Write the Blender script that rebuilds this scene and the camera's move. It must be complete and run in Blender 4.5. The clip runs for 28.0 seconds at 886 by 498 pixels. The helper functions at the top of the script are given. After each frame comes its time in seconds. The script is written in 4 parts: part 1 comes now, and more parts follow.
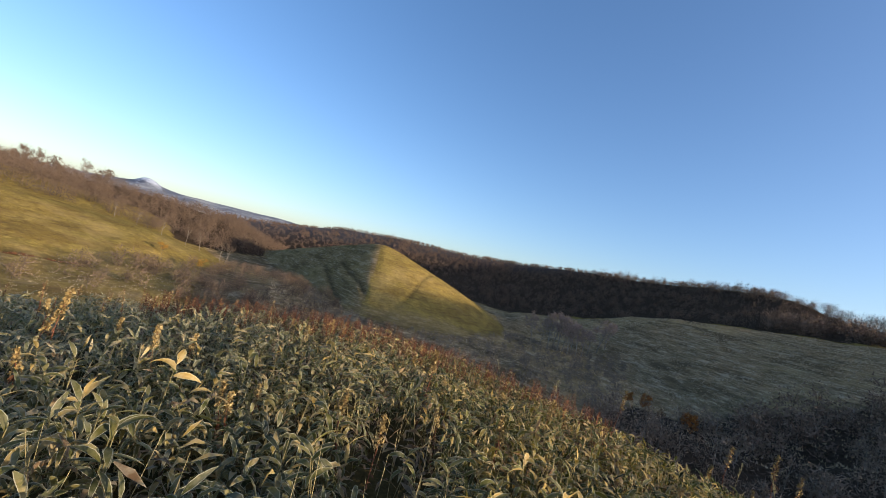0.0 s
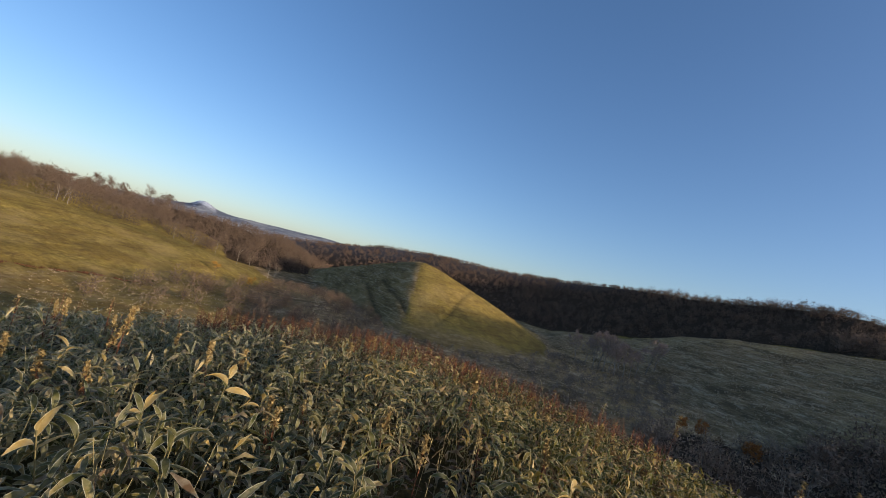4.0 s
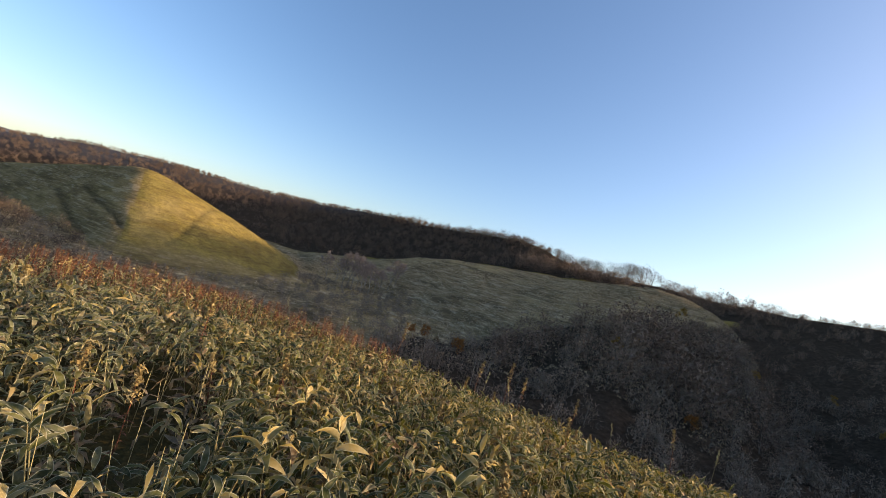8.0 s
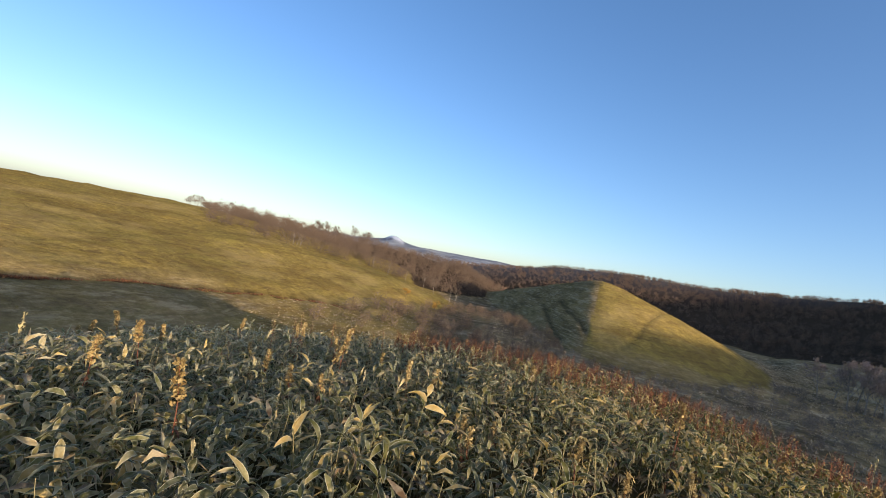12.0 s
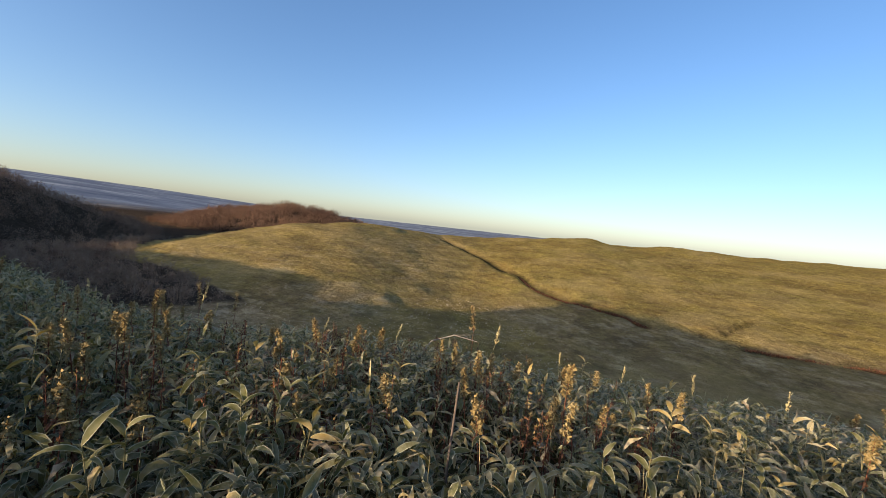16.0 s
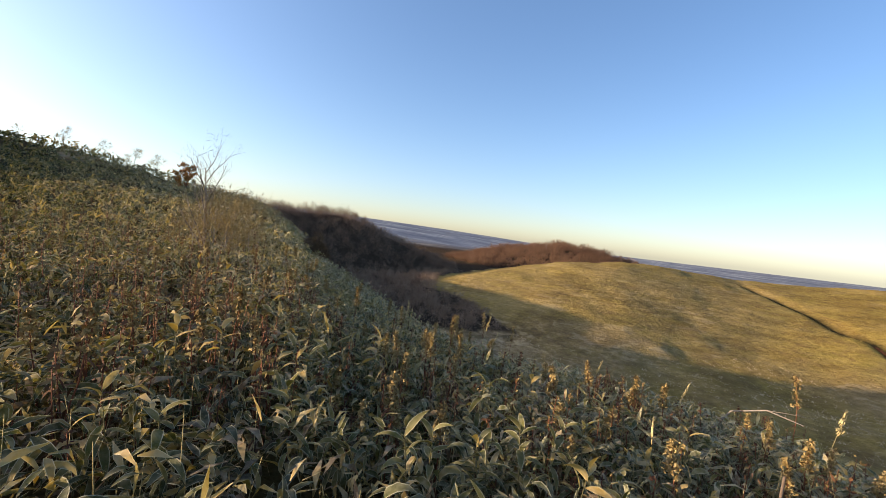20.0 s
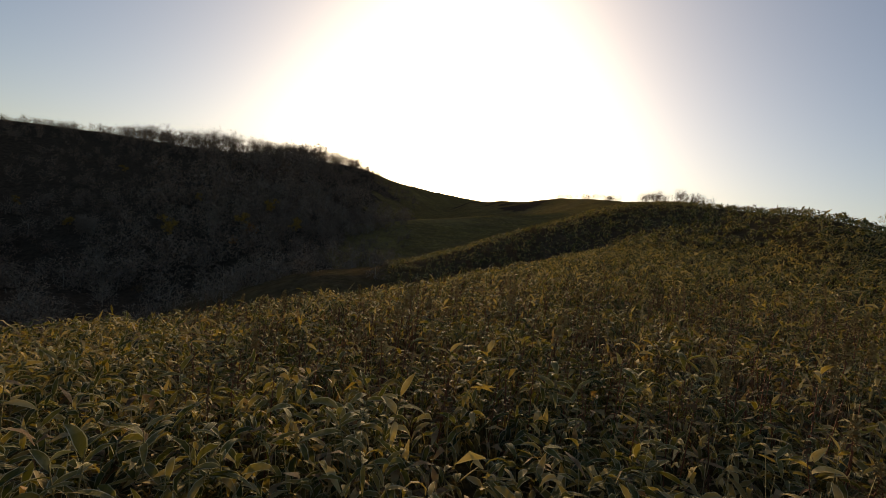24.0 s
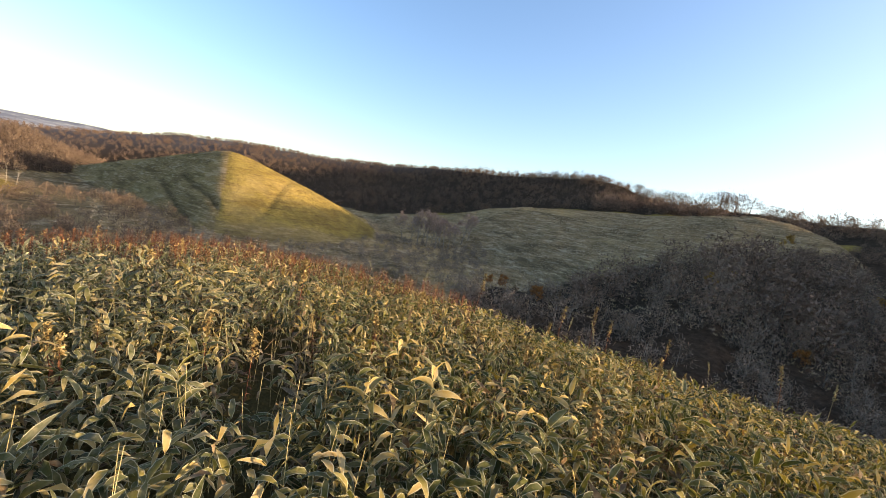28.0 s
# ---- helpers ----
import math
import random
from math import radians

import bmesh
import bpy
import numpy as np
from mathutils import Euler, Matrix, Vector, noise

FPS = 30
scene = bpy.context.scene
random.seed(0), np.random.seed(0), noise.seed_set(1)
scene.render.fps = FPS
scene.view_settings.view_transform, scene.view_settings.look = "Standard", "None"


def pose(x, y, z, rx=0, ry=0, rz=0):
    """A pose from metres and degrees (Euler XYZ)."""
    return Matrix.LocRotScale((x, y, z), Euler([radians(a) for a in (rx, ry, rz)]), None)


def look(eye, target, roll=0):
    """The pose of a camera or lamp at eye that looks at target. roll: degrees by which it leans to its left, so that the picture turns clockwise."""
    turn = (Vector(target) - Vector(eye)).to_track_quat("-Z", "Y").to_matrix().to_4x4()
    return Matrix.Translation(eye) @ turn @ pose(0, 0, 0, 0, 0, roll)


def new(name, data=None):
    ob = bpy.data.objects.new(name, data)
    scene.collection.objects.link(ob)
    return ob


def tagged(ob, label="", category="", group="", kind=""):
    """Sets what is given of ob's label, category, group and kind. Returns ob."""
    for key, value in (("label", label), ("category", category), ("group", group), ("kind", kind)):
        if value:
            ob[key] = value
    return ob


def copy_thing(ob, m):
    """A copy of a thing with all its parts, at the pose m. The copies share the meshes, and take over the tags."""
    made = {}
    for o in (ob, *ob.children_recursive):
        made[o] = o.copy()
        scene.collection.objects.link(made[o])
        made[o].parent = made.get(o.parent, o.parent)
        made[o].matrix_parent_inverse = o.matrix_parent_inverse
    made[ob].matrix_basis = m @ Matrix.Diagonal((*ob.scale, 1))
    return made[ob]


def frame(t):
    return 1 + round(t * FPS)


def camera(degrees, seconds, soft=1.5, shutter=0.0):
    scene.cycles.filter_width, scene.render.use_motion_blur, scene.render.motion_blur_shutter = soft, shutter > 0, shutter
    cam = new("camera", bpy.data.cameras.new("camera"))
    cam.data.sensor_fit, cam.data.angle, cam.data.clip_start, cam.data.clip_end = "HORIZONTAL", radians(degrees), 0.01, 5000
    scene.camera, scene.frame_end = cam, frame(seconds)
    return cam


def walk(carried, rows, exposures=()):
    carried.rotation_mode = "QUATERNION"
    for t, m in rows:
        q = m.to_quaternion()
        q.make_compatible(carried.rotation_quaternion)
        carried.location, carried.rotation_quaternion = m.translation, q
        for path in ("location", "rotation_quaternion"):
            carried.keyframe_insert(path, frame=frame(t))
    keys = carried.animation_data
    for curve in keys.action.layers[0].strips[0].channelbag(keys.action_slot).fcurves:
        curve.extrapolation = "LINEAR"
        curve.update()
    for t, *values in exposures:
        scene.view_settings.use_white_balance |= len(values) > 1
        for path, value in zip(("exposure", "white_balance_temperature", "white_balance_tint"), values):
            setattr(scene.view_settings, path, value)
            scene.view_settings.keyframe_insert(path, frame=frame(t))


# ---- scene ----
# One hilltop of dwarf bamboo above a valley; the camera turns once round on its spot.
EYE = 1.45


def aim(az, el, roll):
    """Camera pose from compass bearing (0 = +y, clockwise), elevation and roll in degrees."""
    a, b = radians(az), radians(el)
    eye = Vector((0.1 * math.sin(a), 0.1 * math.cos(a), EYE))  # the eye turns about the neck
    return look(eye, eye + Vector((math.sin(a) * math.cos(b), math.cos(a) * math.cos(b), math.sin(b))), roll)


cam = camera(92.0, 28.0, soft=0.75)
TURN = [
    (0.0, 8.18, 2.93, 14.54),
    (0.5, 2.94, -0.03, 12.47),
    (1.0, 1.70, 0.52, 14.10),
    (1.5, 0.59, 1.21, 14.27),
    (2.0, -10.78, 1.36, 13.00),
    (2.5, -14.19, 2.60, 12.68),
    (3.0, -15.97, 4.60, 13.24),
    (3.5, 0.34, 3.67, 13.89),
    (5.5, 4.01, 4.07, 14.81),
    (6.0, 1.47, 3.82, 15.02),
    (6.5, 6.87, 3.34, 13.96),
    (7.0, 19.79, 2.36, 14.14),
    (7.5, 28.77, 2.35, 15.93),
    (8.0, 35.86, 2.40, 16.08),
    (8.5, 36.05, 2.72, 16.67),
    (9.0, 35.86, 2.48, 16.25),
    (9.5, 53.73, 2.72, 12.65),
    (10.0, 54.75, 1.94, 10.73),
    (10.5, 22.29, 2.87, 12.48),
    (11.0, -5.84, 1.27, 10.14),
    (11.5, -14.25, 1.89, 10.54),
    (13.5, -45.87, -2.78, 11.27),
    (14.0, -55.55, -2.02, 11.11),
    (14.5, -67.20, -2.39, 9.52),
    (15.0, -75.16, -1.71, 7.27),
    (15.5, -88.23, -4.85, 5.37),
    (16.0, -102.31, -3.29, 6.23),
    (16.5, -113.26, -2.68, 6.08),
    (17.0, -124.92, -2.14, 5.58),
    (17.5, -135.42, -1.54, 5.15),
    (18.0, -135.61, -1.38, 5.54),
    (18.5, -140.16, -1.19, 6.61),
    (19.0, -138.35, -1.91, 7.82),
    (19.5, -136.01, -1.57, 7.13),
    (20.0, -137.68, -2.16, 6.62),
    (20.5, -143.02, -2.24, 3.80),
    (22.5, -181.82, 1.97, 7.69),
    (23.0, -202.48, 1.17, 8.89),
    (23.5, -226.12, -1.29, 7.08),
    (24.0, -234.79, -2.30, 6.87),
    (24.5, -240.40, -2.88, 5.84),
    (25.0, -258.89, -2.90, 7.49),
    (25.5, -282.42, -1.74, 8.60),
    (26.0, -293.87, -0.37, 9.92),
    (26.5, -307.96, -0.32, 9.96),
    (27.0, -325.09, -1.75, 10.86),
    (27.5, -327.43, -3.33, 12.42),
    (28.0, -332.04, -6.03, 10.42),
]
EXPOSURES = [(0.0, 0.8, 7200, 13), (1.0, 1.0, 7300, 13), (2.0, 0.65, 7200, 13), (3.0, 0.3, 7100, 13), (6.0, 0.65, 7200, 13), (8.0, 1.0, 8200, 15), (9.5, 0.93, 8900, 17), (10.0, 0.78, 9300, 17), (11.0, 0.85, 7400, 13),
             (14.0, 0.55, 7000, 12), (15.0, 0.45, 7000, 12), (17.0, 1.1, 7900, 15), (20.0, 1.1, 8100, 16), (22.5, 1.05, 8800, 16), (23.3, -0.1, 10300, 16), (25.0, -0.3, 10000, 13), (26.0, 0.38, 9600, 17), (27.0, 1.0, 8800, 16), (28.0, 1.5, 8900, 15)]
walk(cam, [(t, aim(a, e, r)) for t, a, e, r in TURN], EXPOSURES)

# ---- light: low morning sun over the south-east ridge, clear sky ----
SUN_AZ, SUN_EL = 125.5, 8.8
world = bpy.data.worlds.new("clear_morning_sky")
scene.world = world
world.use_nodes = True
wn = world.node_tree
sky = wn.nodes.new("ShaderNodeTexSky")
sky.sky_type = "NISHITA"
sky.sun_disc = False
sky.sun_elevation = radians(SUN_EL)
sky.sun_rotation = radians(SUN_AZ)
sky.altitude = 300
sky.air_density, sky.dust_density, sky.ozone_density = 0.8, 7.0, 3.3
# light scattered more than once, which the low sky lacks: a paler veil that lifts the horizon all round
veil = wn.nodes.new("ShaderNodeTexSky")
veil.sky_type = "NISHITA"
veil.sun_disc = False
veil.sun_elevation, veil.sun_rotation, veil.altitude = radians(26.0), sky.sun_rotation, 300
veil.air_density, veil.dust_density, veil.ozone_density = 0.85, 0.8, 3.1
both = wn.nodes.new("ShaderNodeMix")
both.data_type = "RGBA"
both.inputs[0].default_value = 0.48
wn.links.new(sky.outputs[0], both.inputs[6])
wn.links.new(veil.outputs[0], both.inputs[7])
deep = wn.nodes.new("ShaderNodeHueSaturation")
deep.inputs["Saturation"].default_value = 1.12
wn.links.new(both.outputs[2], deep.inputs["Color"])
wn.links.new(deep.outputs[0], wn.nodes["Background"].inputs[0])
wn.nodes["Background"].inputs[1].default_value = 0.185
sun = new("sun", bpy.data.lights.new("sun", "SUN"))
sun.data.energy, sun.data.angle, sun.data.color = 4.4, radians(0.6), (1.0, 0.88, 0.71)
a_, e_ = radians(SUN_AZ), radians(SUN_EL)
sun.matrix_world = look((900 * math.sin(a_) * math.cos(e_), 900 * math.cos(a_) * math.cos(e_), 900 * math.sin(e_)), (0, 0, 0))


# ---- materials ----
def material(name, rough=0.8, spec=0.3):
    m = bpy.data.materials.new(name)
    m.use_nodes = True
    b = m.node_tree.nodes["Principled BSDF"]
    b.inputs["Roughness"].default_value = rough
    b.inputs["Specular IOR Level"].default_value = spec
    return m, m.node_tree, b


def node(nt, kind, **values):
    n = nt.nodes.new(kind)
    for key, v in values.items():
        n.inputs[key.replace("_", " ")].default_value = v
    return n


def ramp(nt, source, *stops):
    n = nt.nodes.new("ShaderNodeValToRGB")
    while len(n.color_ramp.elements) < len(stops):
        n.color_ramp.elements.new(0.5)
    for e, (p, c) in zip(n.color_ramp.elements, stops):
        e.position, e.color = p, (*c, 1.0)
    nt.links.new(source, n.inputs[0])
    return n.outputs[0]


def mixed(nt, fac, a, b, mode="MIX"):
    n = nt.nodes.new("ShaderNodeMix")
    n.data_type, n.blend_type = "RGBA", mode
    for v, i in ((fac, 0), (a, 6), (b, 7)):
        if isinstance(v, (int, float)):
            n.inputs[i].default_value = v
        elif isinstance(v, tuple):
            n.inputs[i].default_value = (*v, 1.0)
        else:
            nt.links.new(v, n.inputs[i])
    return n.outputs[2]


def math_node(nt, op, a, b=0.0, clamp=False):
    n = nt.nodes.new("ShaderNodeMath")
    n.operation, n.use_clamp = op, clamp
    for v, i in ((a, 0), (b, 1)):
        if isinstance(v, (int, float)):
            n.inputs[i].default_value = v
        else:
            nt.links.new(v, n.inputs[i])
    return n.outputs[0]


def noise_at(nt, scale, detail=4.0, rough=0.6, stretch=(1, 1, 1), kind="Object"):
    co = nt.nodes.new("ShaderNodeTexCoord")
    mp = nt.nodes.new("ShaderNodeMapping")
    mp.inputs["Scale"].default_value = stretch
    nt.links.new(co.outputs[kind], mp.inputs[0])
    n = node(nt, "ShaderNodeTexNoise", Scale=scale, Detail=detail, Roughness=rough)
    nt.links.new(mp.outputs[0], n.inputs["Vector"])
    return n.outputs["Fac"]


def bump(nt, bsdf, height, strength, distance):
    n = node(nt, "ShaderNodeBump", Strength=strength, Distance=distance)
    nt.links.new(height, n.inputs["Height"])
    nt.links.new(n.outputs[0], bsdf.inputs["Normal"])


def attr(nt, name):
    n = nt.nodes.new("ShaderNodeAttribute")
    n.attribute_name = name
    return n.outputs["Fac"]


def ground_material():
    """Grass, frosted valley sedge and leaf litter by what grows where, and a haze tone for far country."""
    m, nt, b = material("hill_ground", 1.0, 0.0)
    fine = noise_at(nt, 0.9, 6.0, 0.7)
    tuft = noise_at(nt, 0.16, 5.0, 0.65)
    broad = noise_at(nt, 0.022, 4.0, 0.6)
    grass = ramp(nt, fine, (0.25, (0.125, 0.085, 0.027)), (0.48, (0.295, 0.208, 0.056)), (0.70, (0.45, 0.33, 0.11)))
    grass = mixed(nt, math_node(nt, "MULTIPLY", tuft, 0.55), grass, (0.23, 0.145, 0.035))
    grass = mixed(nt, ramp(nt, broad, (0.42, (0, 0, 0)), (0.62, (1, 1, 1))), grass, mixed(nt, 0.5, grass, (0.205, 0.165, 0.045)))
    band = noise_at(nt, 1.0, 4.0, 0.6, (0.05, 0.05, 0.8))
    dark = ramp(nt, noise_at(nt, 0.075, 5.0, 0.7), (0.58, (0, 0, 0)), (0.68, (1, 1, 1)))
    grass = mixed(nt, math_node(nt, "MULTIPLY", dark, 0.38), grass, (0.11, 0.065, 0.025))
    grass = mixed(nt, ramp(nt, band, (0.40, (0.55, 0.55, 0.55)), (0.52, (0, 0, 0))), grass, (0.16, 0.10, 0.032))
    mottle = ramp(nt, noise_at(nt, 0.33, 6.0, 0.72), (0.44, (0, 0, 0)), (0.60, (1, 1, 1)))
    grass = mixed(nt, math_node(nt, "MULTIPLY", mottle, 0.48), grass, (0.140, 0.094, 0.042))
    steps = noise_at(nt, 1.0, 5.0, 0.7, (0.15, 0.15, 2.4))
    grass = mixed(nt, ramp(nt, steps, (0.38, (0.6, 0.6, 0.6)), (0.47, (0, 0, 0))), grass, (0.135, 0.088, 0.038))
    pale = ramp(nt, noise_at(nt, 0.05, 5.0, 0.7), (0.50, (0, 0, 0)), (0.64, (1, 1, 1)))
    grass = mixed(nt, math_node(nt, "MULTIPLY", pale, 0.38), grass, (0.40, 0.285, 0.12))
    # frosted sedge; its paler colour also lightens slopes that lie in shade
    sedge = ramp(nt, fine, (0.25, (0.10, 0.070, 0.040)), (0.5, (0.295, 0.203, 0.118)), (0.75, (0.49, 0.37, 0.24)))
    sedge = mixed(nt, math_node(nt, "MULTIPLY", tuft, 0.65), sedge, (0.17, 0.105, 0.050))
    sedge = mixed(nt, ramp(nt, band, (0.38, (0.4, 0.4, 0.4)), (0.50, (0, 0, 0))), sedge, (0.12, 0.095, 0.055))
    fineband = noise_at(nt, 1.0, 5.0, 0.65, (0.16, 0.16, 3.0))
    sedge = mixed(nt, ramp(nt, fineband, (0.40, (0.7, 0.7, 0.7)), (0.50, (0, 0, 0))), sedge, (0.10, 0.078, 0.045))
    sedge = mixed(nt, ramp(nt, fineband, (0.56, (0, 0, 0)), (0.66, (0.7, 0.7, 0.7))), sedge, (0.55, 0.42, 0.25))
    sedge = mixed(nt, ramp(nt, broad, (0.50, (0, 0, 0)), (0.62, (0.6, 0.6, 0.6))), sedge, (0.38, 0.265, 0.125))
    # dark level streaks painted in for the shade of the meadow's hollows
    hollow_shade = ramp(nt, noise_at(nt, 1.0, 5.0, 0.7, (0.045, 0.045, 0.35)), (0.40, (0.8, 0.8, 0.8)), (0.48, (0, 0, 0)))
    sedge = mixed(nt, hollow_shade, sedge, (0.085, 0.062, 0.040))
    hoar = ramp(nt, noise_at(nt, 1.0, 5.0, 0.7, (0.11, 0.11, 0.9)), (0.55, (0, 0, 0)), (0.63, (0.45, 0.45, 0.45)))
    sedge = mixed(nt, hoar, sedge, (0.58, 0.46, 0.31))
    litter = ramp(nt, fine, (0.3, (0.030, 0.020, 0.013)), (0.6, (0.07, 0.048, 0.032)), (0.8, (0.12, 0.09, 0.065)))
    # pale blue-grey base colour in place of the air's haze over far land
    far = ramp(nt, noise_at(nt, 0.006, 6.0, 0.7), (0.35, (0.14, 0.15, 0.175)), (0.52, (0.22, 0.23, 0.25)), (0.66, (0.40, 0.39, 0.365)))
    snow = ramp(nt, noise_at(nt, 0.01, 5.0, 0.7), (0.4, (0.10, 0.11, 0.14)), (0.55, (0.8, 0.82, 0.85)))
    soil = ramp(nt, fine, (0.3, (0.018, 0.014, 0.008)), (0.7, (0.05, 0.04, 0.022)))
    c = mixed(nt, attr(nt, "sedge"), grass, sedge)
    c = mixed(nt, attr(nt, "litter"), c, litter)
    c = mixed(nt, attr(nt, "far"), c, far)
    c = mixed(nt, attr(nt, "snow"), c, snow)
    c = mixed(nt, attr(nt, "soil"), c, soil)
    nt.links.new(c, b.inputs["Base Color"])
    bump(nt, b, math_node(nt, "ADD", math_node(nt, "MULTIPLY", fine, 0.4), tuft), 1.0, 0.9)
    return m


def leaf_material(name, stops, margin, frost, patch=0.9):
    """Blade: colour by leaf and by patch, pale withered margin, frost on it, brightened westwards, ribs along it, light
    through it.
    """
    m, nt, b = material(name, 0.75, 0.12)
    geo = nt.nodes.new("ShaderNodeNewGeometry")
    uv = nt.nodes.new("ShaderNodeUVMap")
    uv.uv_map = "blade"
    sep = nt.nodes.new("ShaderNodeSeparateXYZ")
    nt.links.new(uv.outputs[0], sep.inputs[0])
    u, v = sep.outputs[0], sep.outputs[1]
    place = noise_at(nt, patch, 3.0, 0.6)
    pick = math_node(nt, "ADD", math_node(nt, "MULTIPLY", geo.outputs["Random Per Island"], 0.58), math_node(nt, "MULTIPLY", math_node(nt, "SUBTRACT", place, 0.34), 1.5), True)
    base = ramp(nt, pick, *stops)
    spots = noise_at(nt, 26.0, 4.0, 0.7)
    base = mixed(nt, ramp(nt, spots, (0.56, (0, 0, 0)), (0.7, (1, 1, 1))), base, mixed(nt, 0.4, base, (0.30, 0.20, 0.09)))
    edge = math_node(nt, "ABSOLUTE", math_node(nt, "SUBTRACT", u, 0.5))
    wob = math_node(nt, "ADD", edge, math_node(nt, "MULTIPLY", math_node(nt, "SUBTRACT", spots, 0.5), 0.12))
    dry = math_node(nt, "ADD", math_node(nt, "ADD", math_node(nt, "MULTIPLY", v, 0.5), math_node(nt, "MULTIPLY", geo.outputs["Random Per Island"], 0.9)), math_node(nt, "MULTIPLY", spots, 0.35))
    dry = math_node(nt, "MULTIPLY", dry, 1.0 / 1.75)
    base = mixed(nt, ramp(nt, dry, (1.08 / 1.75, (0, 0, 0)), (1.25 / 1.75, (0.8, 0.8, 0.8))), base, (0.34, 0.24, 0.105))
    rim = ramp(nt, wob, (0.395, (0, 0, 0)), (0.45, (1, 1, 1)))
    c = mixed(nt, math_node(nt, "MULTIPLY", rim, 0.62), base, margin)
    rime_lift = ramp(nt, noise_at(nt, 14.0, 4.0, 0.6), (0.40, (0.15, 0.15, 0.15)), (0.62, (1, 1, 1)))
    # frost grows westwards, with a pale warm tone in place of sunlight there
    spot = nt.nodes.new("ShaderNodeTexCoord")
    east = nt.nodes.new("ShaderNodeSeparateXYZ")
    nt.links.new(spot.outputs["Object"], east.inputs[0])
    west = math_node(nt, "MULTIPLY", math_node(nt, "SUBTRACT", 2.0, east.outputs[0]), 0.13, True)
    rime_lift = math_node(nt, "MULTIPLY", rime_lift, math_node(nt, "ADD", frost, math_node(nt, "MULTIPLY", west, 0.8)), True)
    c = mixed(nt, math_node(nt, "MULTIPLY", rime_lift, 0.62), c, (0.64, 0.57, 0.41))
    nt.links.new(c, b.inputs["Base Color"])
    ribs = math_node(nt, "SINE", math_node(nt, "MULTIPLY", u, 60.0))
    bump(nt, b, ribs, 0.25, 0.004)
    tr = nt.nodes.new("ShaderNodeBsdfTranslucent")
    nt.links.new(mixed(nt, 1.0, c, (1.0, 0.93, 0.40), "MULTIPLY"), tr.inputs[0])
    ms = nt.nodes.new("ShaderNodeMixShader")
    ms.inputs[0].default_value = 0.27
    nt.links.new(b.outputs[0], ms.inputs[1])
    nt.links.new(tr.outputs[0], ms.inputs[2])
    nt.links.new(ms.outputs[0], nt.nodes["Material Output"].inputs[0])
    return m


def plain_material(name, stops, scale, rough=0.85, by_island=0.5, bump_by=0.02):
    m, nt, b = material(name, rough, 0.2)
    geo = nt.nodes.new("ShaderNodeNewGeometry")
    info = nt.nodes.new("ShaderNodeObjectInfo")
    n1 = noise_at(nt, scale, 5.0, 0.65)
    r = math_node(nt, "ADD", math_node(nt, "MULTIPLY", geo.outputs["Random Per Island"], by_island * 0.7), math_node(nt, "MULTIPLY", info.outputs["Random"], by_island * 0.3))
    pick = math_node(nt, "ADD", r, math_node(nt, "MULTIPLY", n1, 1.0 - by_island), True)
    nt.links.new(ramp(nt, pick, *stops), b.inputs["Base Color"])
    bump(nt, b, n1, 0.6, bump_by)
    return m


MAT_GROUND = ground_material()
GREENS = ((0.08, (0.015, 0.020, 0.006)), (0.34, (0.040, 0.050, 0.011)), (0.56, (0.092, 0.089, 0.019)), (0.75, (0.20, 0.150, 0.033)), (0.97, (0.34, 0.22, 0.075)))
BROWNS = ((0.1, (0.045, 0.024, 0.012)), (0.5, (0.115, 0.058, 0.025)), (0.9, (0.26, 0.14, 0.06)))
YELLOWS = ((0.1, (0.24, 0.16, 0.025)), (0.5, (0.40, 0.25, 0.055)), (0.9, (0.50, 0.36, 0.17)))
MAT_SASA = leaf_material("bamboo_blade", GREENS, (0.56, 0.52, 0.38), 0.06)
MAT_YELLOW = leaf_material("withered_blade", YELLOWS, (0.62, 0.52, 0.3), 0.25)
MAT_DEAD = leaf_material("dead_blade", BROWNS, (0.30, 0.22, 0.13), 0.25)
MAT_CULM = plain_material("bamboo_culm", ((0.2, (0.10, 0.085, 0.03)), (0.8, (0.24, 0.19, 0.09))), 30.0, 0.6)
MAT_STEM = plain_material("red_stem", ((0.2, (0.10, 0.030, 0.016)), (0.8, (0.22, 0.075, 0.033))), 20.0, 0.7)
MAT_SEED = plain_material("seed_head", ((0.15, (0.12, 0.073, 0.026)), (0.5, (0.26, 0.175, 0.066)), (0.85, (0.43, 0.32, 0.155))), 8.0, 0.9, 0.7)
MAT_RUST = plain_material("rust_leaf", ((0.15, (0.048, 0.020, 0.012)), (0.5, (0.11, 0.045, 0.022)), (0.85, (0.20, 0.092, 0.038))), 3.0, 0.85, 0.7)
MAT_EMBER = plain_material("orange_leaf", ((0.1, (0.16, 0.05, 0.016)), (0.5, (0.30, 0.115, 0.03)), (0.9, (0.42, 0.20, 0.055))), 2.0, 0.85, 0.7)
MAT_STRAW = plain_material("dry_grass", ((0.1, (0.22, 0.16, 0.06)), (0.9, (0.5, 0.4, 0.2))), 5.0, 0.8, 0.7)
MAT_BARK = plain_material("dark_bark", ((0.2, (0.05, 0.035, 0.025)), (0.8, (0.14, 0.10, 0.075))), 1.5, 0.9)
MAT_TWIG = plain_material("twig_brown", ((0.15, (0.055, 0.037, 0.028)), (0.5, (0.115, 0.075, 0.052)), (0.85, (0.21, 0.135, 0.09))), 0.03, 0.9, 0.25)
